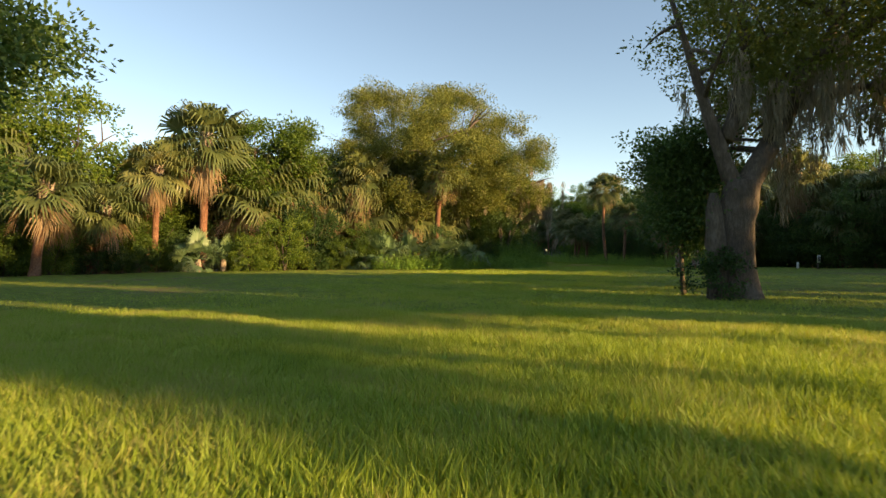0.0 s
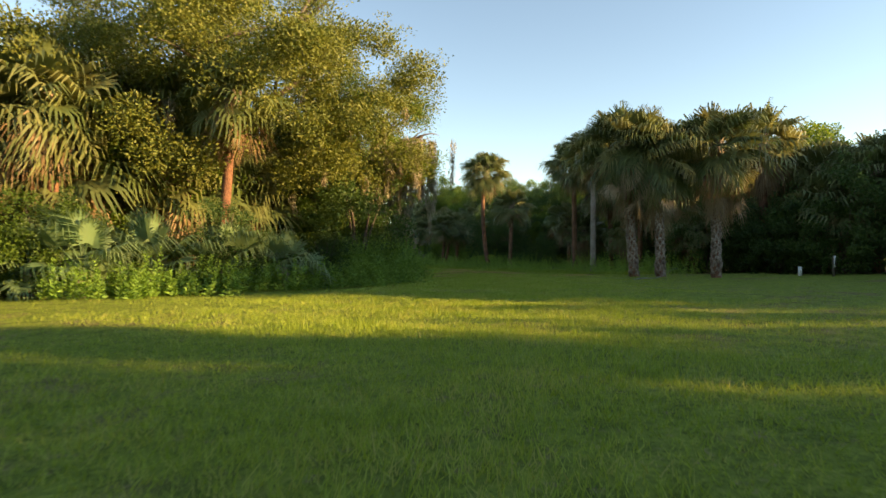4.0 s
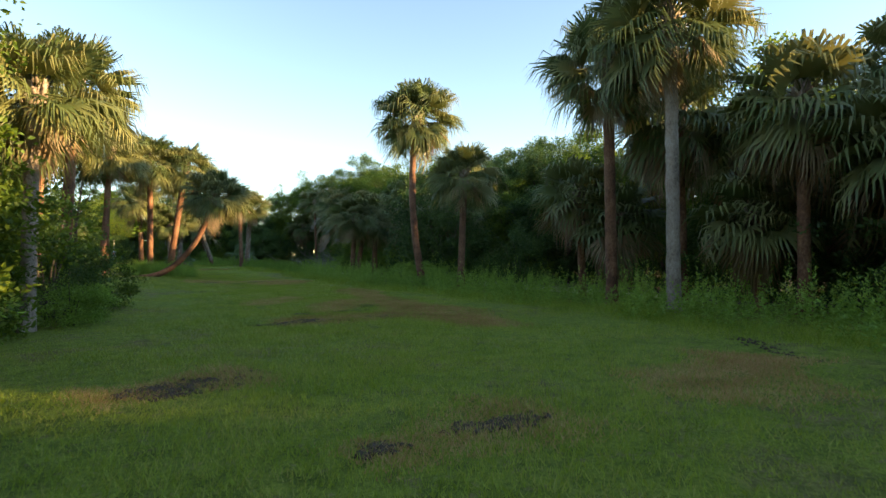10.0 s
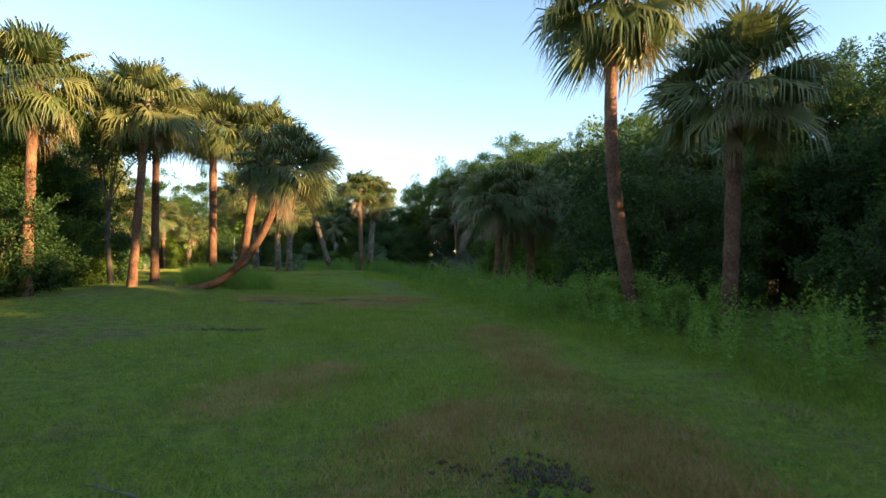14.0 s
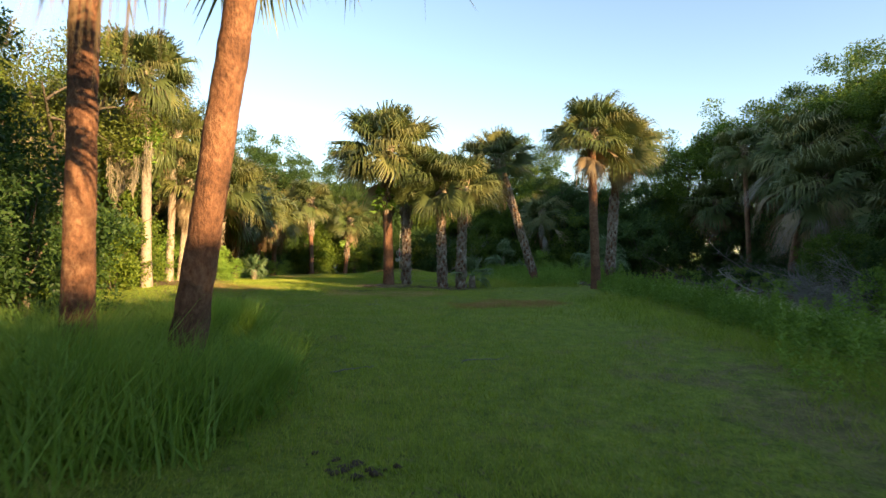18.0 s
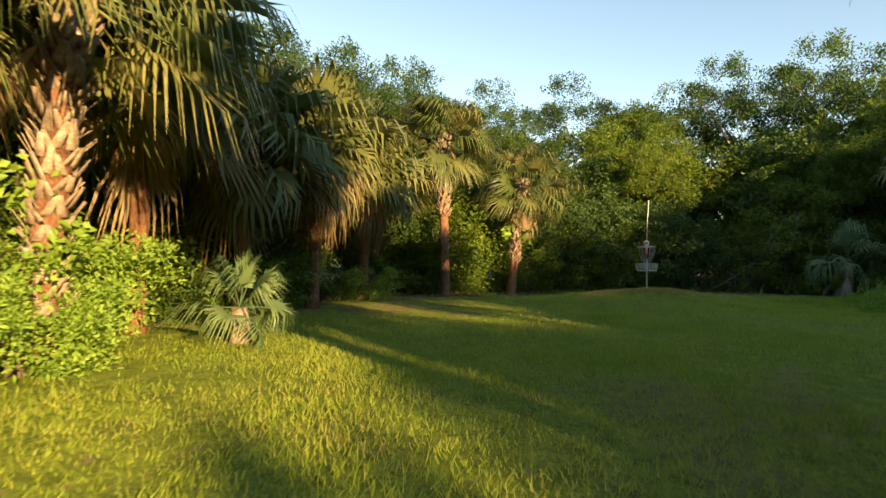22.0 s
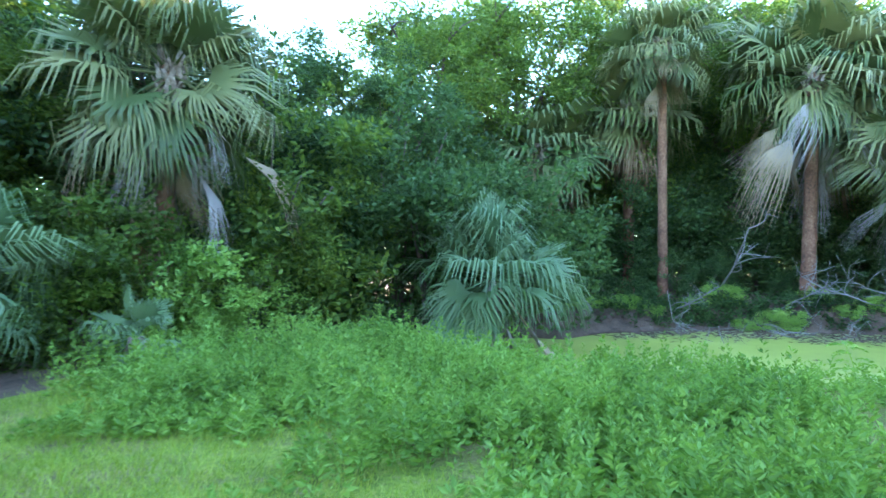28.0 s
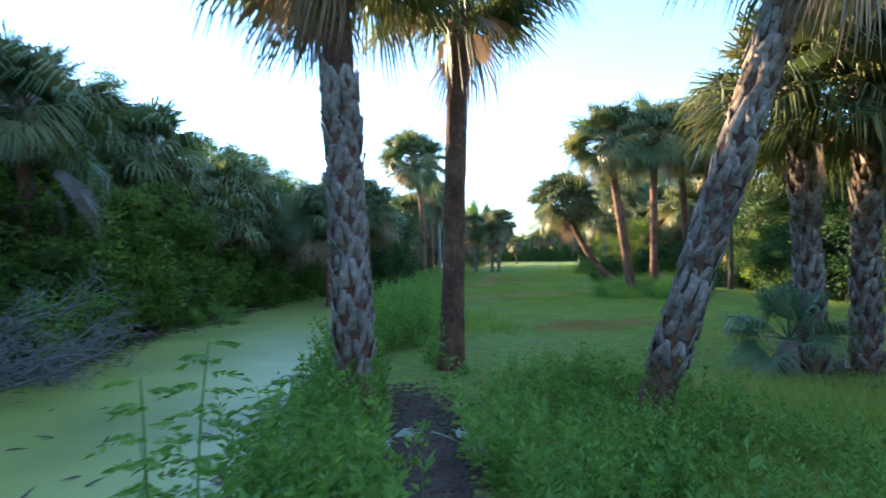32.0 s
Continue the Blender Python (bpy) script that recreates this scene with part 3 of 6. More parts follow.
def hanging_moss(rs, points, length):
    """Strands of Spanish moss under the given points."""
    parts = []
    for p in points:
        L = length * rs.uniform(0.4, 1.2)
        n = int(70 * L) + 16
        t = rs.uniform(0, 1, n)
        sway = np.cumsum(rs.normal(size=(12, 2)) * 0.025, axis=0)[(t * 11.9).astype(int)]
        c = p + np.column_stack([sway + rs.normal(size=(n, 2)) * (0.10 * (1 - 0.55 * t))[:, None], -t * L])
        parts.append(leaf_cloud(c, np.stack([rs.normal(size=n) * 0.15, rs.normal(size=n) * 0.15, -np.ones(n)], -1), 0.36, 0.02, rs))
    return parts


def broadleaf(name, x, y, height, spread, r, seed, label, category="tree", mat=None, leaves=9000, leaf=0.16, low=0.3, moss=0, moss_len=1.2, group="", fill=0.4, per=36, tuft=0.42, rise=0.4, split=True, shift=(0, 0), lobe=1.0):
    rs = np.random.RandomState(seed)
    tree = thing(name, pose(x, y, high(x, y)), label, category, group)
    wood, ends = limbs(rs, np.zeros(3), height * 0.85, spread, r, 6, rise)
    part("trunk", smooth(mesh_of("trunk", wood[:1], M_OAK_BARK)), tree)
    if split:
        for limb in wood[1:]:
            main = part("limb", smooth(mesh_of("limb", limb[:1], M_OAK_BARK)), tree)
            tagged(part("twigwork", mesh_of("twigwork", limb[1:], M_OAK_BARK), main), kind="stuff")
    else:
        part("limbwork", smooth(mesh_of("limbwork", [t for limb in wood[1:] for t in limb], M_OAK_BARK)), tree)
    mid = height * (low + 1) / 2 * 0.93
    lobes = dome_points(rs, max(46, int(spread * (height - mid) * 3.6 * lobe)), (shift[0], shift[1], mid), spread * 0.88, spread * 0.88, (height - mid) * 0.88, -0.8, fill + 0.2)
    n = leaves // per
    pick = rs.randint(0, len(lobes), n)
    size = (0.68 + 0.07 * spread) * rs.uniform(0.6, 1.35, len(lobes))[pick]
    pts = lobes[pick] + unit(rs.normal(size=(n, 3)) + [0, 0, 0.3]) * (rs.uniform(0.15, 1, n) ** 0.6 * size)[:, None] * [1, 1, 0.62]
    pts = np.vstack([pts, ends])
    part("crown", mesh_of("leaf_crown", [clumps(rs, pts, per, tuft, leaf, leaf * 0.5)], mat or M_OAK), tree)
    if moss:
        low_pts = pts[pts[:, 2] < mid]
        sel = low_pts[rs.randint(0, len(low_pts), moss)]
        part("spanish_moss", mesh_of("hanging_moss", hanging_moss(rs, sel, moss_len), M_MOSS), tree, label="grey-brown strands of hanging moss")
    return tree


def shrub(x, y, height, width, seed, mat, label, leaves=2600, leaf=0.13, group="shrubs", stems=7, per=26, name="shrub", category="shrub"):
    rs = np.random.RandomState(seed)
    s = thing(name, pose(x, y, high(x, y)), label, category, group)
    wood = []
    for i in range(stems):
        a = rs.uniform(0, 6.283)
        e = np.array([math.cos(a) * width * rs.uniform(0.2, 0.8), math.sin(a) * width * rs.uniform(0.2, 0.8), height * rs.uniform(0.6, 0.95)])
        wood.append(tube(bez((rs.normal() * 0.12, rs.normal() * 0.12, -0.1), e * [0.3, 0.3, 0.6], e, 6), np.linspace(0.035, 0.008, 6) * (0.6 + height * 0.15), 5, 0, rs))
    part("branchwork", mesh_of("shrub_stems", wood, M_TWIG), s)
    n = leaves // per
    lobes = dome_points(rs, int(14 + 5 * width * height), (0, 0, height * 0.52), width, width, height * 0.5, -0.85, 0.65)
    pick = rs.randint(0, len(lobes), n * 5 // 6)
    size = (0.16 + 0.07 * height) * rs.uniform(0.5, 1.4, len(lobes))[pick]
    pts = lobes[pick] + unit(rs.normal(size=(len(pick), 3)) + [0, 0, 0.3]) * (rs.uniform(0.1, 1, len(pick)) ** 0.6 * size)[:, None] * [1, 1, 0.7]
    a, q = rs.uniform(0, 6.283, n // 6), width * rs.uniform(0.3, 1, n // 6) ** 0.5
    pts = np.vstack([pts, np.stack([np.cos(a) * q, np.sin(a) * q, height * rs.uniform(0.02, 0.3, n // 6)], -1)])
    shoots = []
    for i in range(18):
        d = unit(rs.normal(size=3) * [1, 1, 0.8] + [0, 0, 0.7])
        tip = np.array([0, 0, height * 0.5]) + d * [width, width, height * 0.5] * rs.uniform(1.15, 1.45)
        shoots.append(np.array([0, 0, height * 0.5]) + (tip - [0, 0, height * 0.5]) * np.linspace(0.62, 1.0, 7)[:, None] + rs.normal(size=(7, 3)) * 0.03)
    part("foliage", mesh_of("shrub_foliage", [clumps(rs, pts, per, 0.09 + 0.03 * height, leaf, leaf * 0.5), clumps(rs, np.vstack(shoots), 10, 0.07 + 0.01 * height, leaf, leaf * 0.45)], mat), s)
    return s


def palmetto(x, y, height, seed, label, scale=1.0, fronds=16, group="palmettos", dead=3):
    """A young palm without a trunk: fronds from the ground."""
    rs = np.random.RandomState(seed)
    p = thing("palmetto", pose(x, y, high(x, y)), label, "palmetto", group)
    part("stump", smooth(mesh_of("palmetto_stump", [tube(np.array([[0, 0, -0.1], [0, 0, height * 0.5], [0, 0, height]]), [0.16, 0.17, 0.12], 8, 0.08, rs)], M_BOOT)), p)
    for i in range(fronds):
        u = i / fronds
        m = frond_matrix(i * 2.4 + rs.normal() * 0.3, 84 - 112 * u + rs.normal() * 24, scale * rs.uniform(0.75, 1.05), height, rs)
        part("frond", PALMETTO_FANS[min(3, int(u * 4))], p, m)
    for i in range(dead):
        part("dead_frond", GREY_FANS[rs.randint(3)], p, frond_matrix(rs.uniform(0, 6.28), -45 - rs.uniform(0, 35), scale * 0.85, height, rs))
    return p


PALMETTO_FANS = [mesh_of("palmetto_frond", fan(rs, 0.8, 0.72, d, 34, 105, q), M_FROND_BLUE) for d, q in ((0.2, 70), (0.36, 45), (0.44, 10), (0.52, -20))]


def weed_bed(name, pts, heights, seed, label, mat=None, leaf=0.13, per=34, category="weeds"):
    """Tall herbs: upright stalks with leaves all the way up."""
    rs = np.random.RandomState(seed)
    n = len(pts)
    z = lie(pts[:, 0], pts[:, 1])
    lean = rs.normal(size=(n, 2)) * 0.18
    t = rs.uniform(0.05, 1, (n, per))
    h = heights[:, None] * t
    a = rs.uniform(0, 6.283, (n, per))
    rad = 0.05 * (1 - t)
    c = np.stack([pts[:, :1] + lean[:, :1] * h + rad * np.cos(a), pts[:, 1:2] + lean[:, 1:] * h + rad * np.sin(a), z[:, None] + h], -1).reshape(-1, 3)
    w = np.stack([np.cos(a), np.sin(a), 0.15 + 0.8 * t + 0 * a], -1).reshape(-1, 3)
    L = (leaf * (1.25 - 0.6 * t) * rs.uniform(0.7, 1.3, (n, per))).ravel()
    stalk_v = np.stack([np.column_stack([pts, z - 0.03]) + [0.006, 0, 0], np.column_stack([pts, z - 0.03]) - [0.006, 0, 0],
                        np.column_stack([pts[:, 0] + lean[:, 0] * heights, pts[:, 1] + lean[:, 1] * heights, z + heights])], 1).reshape(-1, 3)
    k = np.arange(n)[:, None] * 3
    ob = new(name, mesh_of(name, [leaf_cloud(c, w, L, L * 0.42, rs), (stalk_v, k + [0, 1, 2])], mat or M_WEED))
    return tagged(ob, label, category, kind="stuff")


def band(rs, line, half, n):
    """Random points in a band round a line of (x, y)."""
    line = np.asarray(line, float)
    seg = np.linalg.norm(np.diff(line, axis=0), axis=1)
    k = rs.choice(len(seg), n, p=seg / seg.sum())
    t = rs.uniform(0, 1, n)[:, None] + rs.normal(size=(n, 1)) * 0.05
    p = line[k] + (line[k + 1] - line[k]) * t
    d = unit(line[k + 1] - line[k])
    return p + np.stack([-d[:, 1], d[:, 0]], -1) * ((rs.uniform(-1, 1, n) + rs.uniform(-1, 1, n) * 0.75) * half)[:, None] * (1 + 0.3 * np.sin(p[:, :1] * 1.9 + p[:, 1:] * 1.1))


# ---- palms that stand singly, along the walk ----
OPEN_LAWN = "sabal palms by the lawn"
sabal(-16.4, 32.5, 6.0, 0.21, 0.1, 0.2, seed=3, split=False, dead=12, scale=1.15, label="sunlit sabal palm with orange dead fronds above a slim trunk")
sabal(-17.5, 24.5, 4.0, 0.23, 0.4, 0.2, seed=4, split=False, dead=12, scale=1.1)
sabal(-19.4, 27.5, 4.2, 0.2, -0.6, 0.0, seed=5, split=False, dead=8)
sabal(-17.8, 28.8, 3.5, 0.18, 0.9, 0.0, seed=6, split=False, dead=8)
sabal(-6.1, 39.8, 5.6, 0.2, 0.0, 0.0, seed=7, split=False, dead=12, scale=1.15, label="sabal palm with golden dead skirt before the oak")
sabal(-0.6, 40.1, 7.0, 0.2, 0.5, 0.3, seed=8, split=False, dead=12, scale=1.15)
sabal(-3.2, 43.0, 7.0, 0.19, -0.3, 0.3, seed=9, split=False, dead=6)
sabal(-2.2, 43.6, 7.2, 0.19, 0.2, 0.2, seed=10, split=False, dead=6)
sabal(5.0, 66.6, 8.2, 0.22, 0.4, 0.2, seed=12, fronds=38, dead=6, scale=1.3, label="tall sabal palm with a sunlit trunk at the lawn's edge", group=OPEN_LAWN)
sabal(5.95, 58.9, 6.0, 0.2, 0.2, 0.0, seed=13, fronds=34, dead=6, scale=1.1, pale=True)
# skirted palms on the right of the lawn
for x, y, h, s in ((17.7, 42.8, 6.6, 21), (18.6, 42.0, 6.0, 22), (20.85, 41.05, 6.3, 23)):
    sabal(x, y, h, 0.2, (s - 22) * 0.3, 0.2, seed=s, fronds=46, dead=34, scale=1.35, boots=(0.02, 0.5), flare=0.25, low=-66, skirt=1.8, label="shaggy sabal palm with a booted trunk and grey-green skirt", group=OPEN_LAWN)
sabal(22.9, 58.5, 8.4, 0.22, 0.1, 0.2, seed=24, fronds=40, dead=12, scale=1.35, label="tall slender sabal palm with a round crown", group=OPEN_LAWN)
sabal(22.7, 55.4, 8.8, 0.22, 0.2, 0.2, seed=25, fronds=42, dead=10, scale=1.4, pale=True, label="tall slender sabal palm with a round crown", group=OPEN_LAWN)
sabal(30.4, 53.7, 8.0, 0.2, 0.1, 0.0, seed=26, split=False)
sabal(20.8, 72.0, 10.0, 0.22, 0.3, 1.6, (-0.9, 0.4, 0.0), seed=27, fronds=44, dead=10, scale=1.55, label="tall sabal palm with a bowed trunk and rounded crown", group=OPEN_LAWN)
sabal(22.2, 70.2, 6.2, 0.21, 0.3, 0.0, seed=28, fronds=34, dead=8, scale=1.15)
sabal(20.0, 87.1, 5.0, 0.21, 0.4, 0.0, seed=29, fronds=36, dead=14, scale=1.25, label="shaggy sabal palm with a long dead skirt", group=OPEN_LAWN)
sabal(20.5, 87.5, 5.4, 0.21, 0.9, 0.0, seed=30, fronds=34, dead=12, scale=1.2)
sabal(22.0, 87.6, 5.0, 0.24, 0.1, 0.1, seed=31, fronds=36, dead=14, scale=1.25)
# grove on the left, round the leaning palm
sabal(0.9, 79.9, 8.3, 0.22, 0.2, 0.2, seed=32, fronds=42, dead=10, scale=1.3, group=OPEN_LAWN)
sabal(3.5, 82.6, 8.0, 0.2, 0.6, 0.2, seed=33, fronds=42, dead=8, scale=1.25, group=OPEN_LAWN)
sabal(3.3, 85.6, 8.0, 0.2, 0.1, 0.1, seed=34, fronds=42, dead=8, scale=1.25, group=OPEN_LAWN)
sabal(5.65, 82.65, 5.3, 0.2, 4.45, -1.05, (0.95, 0.1, -2.5), seed=35, fronds=50, dead=8, scale=1.2, low=-32, label="sabal palm leaning far over on a bowed red-brown trunk", group=OPEN_LAWN)
sabal(5.9, 85.8, 7.9, 0.21, 0.0, 0.2, seed=36, fronds=42, dead=6, scale=1.25, group=OPEN_LAWN)
sabal(6.95, 86.35, 7.8, 0.24, 1.2, 0.3, seed=37, fronds=42, dead=6, scale=1.25, group=OPEN_LAWN, label="sabal palm with an orange-brown sunlit trunk")
# pale palms at the left edge
sabal(-5.5, 99.8, 9.0, 0.22, -0.1, 0.1, seed=38, fronds=38, dead=12, scale=1.2, pale=True, label="sabal palm with a smooth pale sunlit trunk", group=OPEN_LAWN)
sabal(-7.6, 103.6, 7.2, 0.2, 0.3, 0.1, seed=39, fronds=38, dead=14, scale=1.2, pale=True, label="sabal palm with a smooth tan sunlit trunk", group=OPEN_LAWN)
sabal(-7.7, 104.5, 5.0, 0.19, 0.55, 0.0, seed=40, fronds=18, dead=34, scale=1.05, low=-15, skirt=0.8, pale=True, label="pale leaning sabal palm under a skirt of dry fronds", group=OPEN_LAWN)
sabal(-6.85, 105.8, 4.9, 0.23, 0.6, 0.2, seed=41, fronds=44, dead=4, scale=1.35, low=-12, flare=0.8, boots=(0.02, 0.95), label="low sabal palm with a booted trunk", group=OPEN_LAWN)
for x, y, h, k in ((-8.7, 108.4, 5.0, 151), (-9.1, 111.2, 4.5, 152), (-9.4, 114.0, 4.8, 153), (-10.2, 117.4, 4.4, 154)):
    sabal(x, y, h, 0.19, 0.3, 0.0, seed=k, split=False, fronds=36, dead=14, scale=1.25, label="sabal palm with yellow-green fronds in the wood's edge", group=OPEN_LAWN)
# clump of four in the middle of the green
sabal(3.15, 105.0, 6.5, 0.26, -0.1, 0.0, seed=42, fronds=44, dead=6, scale=1.42, low=-34, boots=(0.5, 0.95), label="sabal palm with a red-brown trunk in a ring of litter", group="palm clump on the green")
sabal(3.85, 105.4, 3.5, 0.16, 0.0, 0.1, seed=43, fronds=8, dead=0, scale=0.95, low=35, boots=(0.02, 0.98), label="short booted sabal palm", group="palm clump on the green")
sabal(5.73, 104.9, 4.9, 0.2, -0.1, 0.0, seed=44, fronds=34, dead=3, scale=1.1, low=-26, boots=(0.02, 0.98), flare=0.32, label="booted sabal palm with yellow-green fronds", group="palm clump on the green")
sabal(6.53, 105.0, 4.7, 0.2, 0.15, 0.0, seed=45, fronds=32, dead=6, scale=1.05, low=-26, boots=(0.02, 0.98), flare=0.32, label="booted sabal palm with yellow-green fronds", group="palm clump on the green")
sabal(9.65, 108.4, 6.4, 0.2, -2.0, 0.3, (0.0, 0, 0.0), seed=46, fronds=34, dead=8, scale=1.1, low=-22, boots=(0.1, 0.95), flare=0.12, label="leaning sabal palm with a scarred grey trunk", group=OPEN_LAWN)
sabal(12.4, 105.7, 6.9, 0.22, -0.2, 0.1, seed=47, fronds=38, dead=8, scale=1.15, low=-25, label="sabal palm with a smooth brown trunk by the pond", group=OPEN_LAWN)
sabal(13.0, 108.7, 6.9, 0.23, 0.5, -0.3, seed=48, fronds=36, dead=14, scale=1.2, boots=(0.08, 0.6), flare=0.22, label="sabal palm with grey boots and ragged dead fronds by the pond", group=OPEN_LAWN)
# left edge by the basket
sabal(-8.8, 120.7, 6.0, 0.2, -0.2, 0.2, seed=49, fronds=36, dead=8, scale=1.15, boots=(0.5, 0.95), group=OPEN_LAWN)
sabal(-7.5, 124.0, 4.7, 0.19, 0.5, 0.1, seed=50, fronds=30, dead=12, scale=1.1, boots=(0.3, 0.98), label="short sabal palm with tan dead fronds", group=OPEN_LAWN)
sabal(-11.4, 123.3, 5.2, 0.19, 0.0, 0.0, seed=51, fronds=30, dead=6)
# far side of the pond
sabal(24.2, 119.6, 8.0, 0.25, 0.9, -0.2, seed=52, fronds=46, dead=28, scale=1.8, low=-35, skirt=1.3, grey=True, label="sabal palm with long grey hanging dead fronds beyond the pond", group="palms beyond the pond")
sabal(24.2, 115.9, 5.6, 0.22, 0.5, 0.0, seed=53, fronds=40, dead=46, scale=1.65, low=-45, skirt=1.6, grey=True, group="palms beyond the pond", label="shaggy low palm with tan dead fronds")
sabal(23.0, 124.0, 9.2, 0.19, -0.3, 0.0, seed=54, fronds=34, dead=10, scale=1.2, group="palms beyond the pond")
sabal(24.6, 102.5, 6.2, 0.2, 0.0, 0.0, seed=56, fronds=40, dead=18, scale=1.4, skirt=1.0, grey=True, label="sabal palm with a ragged grey skirt above the far bank", group="palms beyond the pond")
sabal(8.0, 130.5, 5.5, 0.2, 0.2, 0.0, seed=57, fronds=34, dead=22, scale=1.3, low=-58, skirt=1.1, grey=True, group="palms beyond the pond")
palmetto(13.1, 125.9, 2.4, 61, "large blue-green palmetto at the pond's edge", 1.4, 46, dead=16)
palmetto(4.8, 130.4, 1.5, 62, "blue-green palmetto before the thicket", 1.15, 22, dead=6)
palmetto(6.6, 128.9, 0.5, 63, "palmetto with brown old fronds", 0.62, 16, dead=6)
for i, (x, y, s) in enumerate(((-5.0, 36.6, 1.3), (-2.2, 37.6, 1.4), (-0.2, 38.2, 1.3), (1.6, 38.8, 1.2), (-12.5, 32.6, 1.1), (-3.6, 36.2, 1.2), (-13.5, 31.6, 1.2), (-10.6, 114.0, 1.0), (-6.0, 108.4, 0.7), (7.0, 105.3, 0.7))):
    palmetto(x, y, 0.35 + 0.3 * s, 70 + i, "fan palmetto with pale spreading fronds", s, 15)

# ---- oaks ----
broadleaf("live_oak", -1.2, 46.5, 14.6, 9.4, 0.5, 81, "broad domed live oak in evening light", leaves=270000, leaf=0.13, low=0.2, moss=60, fill=0.3, per=50, tuft=0.34, lobe=1.5)
broadleaf("live_oak", -10.4, 38.6, 10.2, 3.4, 0.2, 82, "rounded green oak above the shrubs", leaves=13000, leaf=0.22, low=0.45, mat=M_SHRUB)
# dark leaf colour here stands in for the shade on this oak
broadleaf("live_oak", -9.9, 8.4, 10.5, 3.7, 0.26, 83, "oak at the lawn's edge with shade put into its dark leaves", leaves=110000, leaf=0.13, low=0.22, mat=M_SHRUB_DARK, moss=10)
mossy_oak = broadleaf("live_oak", 4.7, 48.8, 10.5, 4.6, 0.35, 84, "live oak hung with long moss at the lawn's edge", leaves=60000, leaf=0.1, low=0.34, moss=42, moss_len=2.0, tuft=0.34, mat=M_SHRUB)
# its long bare limb over the lawn, and the curtain of moss on it
q = np.random.RandomState(842)
limb_line = bez((-0.6, -0.8, 4.2), (0.8, -2.0, 6.6), (3.6, -2.0, 7.2), 14)
part("limb", smooth(mesh_of("long_limb", [tube(limb_line, np.linspace(0.26, 0.07, 14), 10, 0.06, q)], M_OAK_BARK)), mossy_oak)
side = [tube(bez(limb_line[k], limb_line[k] + q.normal(size=3) * 0.5 + [0.4, 0, 0.2], limb_line[k] + [q.uniform(0.6, 1.8), q.normal() * 0.9, q.uniform(-0.9, 0.8)], 6), np.linspace(0.06, 0.012, 6), 5) for k in (4, 6, 7, 8, 9, 10, 11, 12)]
tagged(part("twigwork", mesh_of("limb_twigs", side, M_OAK_BARK), mossy_oak), kind="stuff")
curtain = limb_line[q.randint(6, 14, 70)] + q.normal(size=(70, 3)) * [0.5, 0.7, 0.15]
part("spanish_moss", mesh_of("moss_curtain", hanging_moss(q, curtain, 2.4), M_MOSS), mossy_oak, label="long tan curtain of hanging moss")
broadleaf("live_oak", 2.0, 84.2, 9.5, 2.3, 0.1, 86, "small leafy oak among the palms", leaves=7000, leaf=0.17, low=0.6, mat=M_SHRUB_DARK)
broadleaf("live_oak", -9.0, 99.0, 11.0, 4.8, 0.3, 87, "dark live oak draped with long moss behind the palms", leaves=42000, leaf=0.13, low=0.36, moss=60, moss_len=2.2)
for i, (x, y, h) in enumerate(((28.5, 122.0, 13.0), (31.0, 115.5, 12.5), (27.5, 127.0, 12.0), (34.0, 108.0, 11.5), (29.4, 108.2, 11.5), (31.0, 112.0, 12.5), (35.0, 104.2, 14.0), (36.5, 100.8, 13.0), (33.0, 106.4, 13.0))):
    broadleaf("pond_tree", x, y, h, 3.4, 0.2, 88 + i, "tall open-crowned tree beyond the pond against the sky", leaves=8000, leaf=0.2, low=0.42, mat=M_SHRUB, group="tall trees beyond the pond", fill=0.8, lobe=0.5, tuft=0.34)


broadleaf("young_tree", 4.4, 52.6, 7.4, 2.5, 0.1, 97, "bright leafy young tree at the lawn's edge", leaves=26000, leaf=0.1, low=0.08, mat=M_SHRUB, tuft=0.34)
broadleaf("young_tree", 3.4, 61.5, 6.2, 2.2, 0.1, 98, "bright leafy young tree at the lawn's edge", leaves=18000, leaf=0.11, low=0.08, mat=M_SHRUB, tuft=0.34)


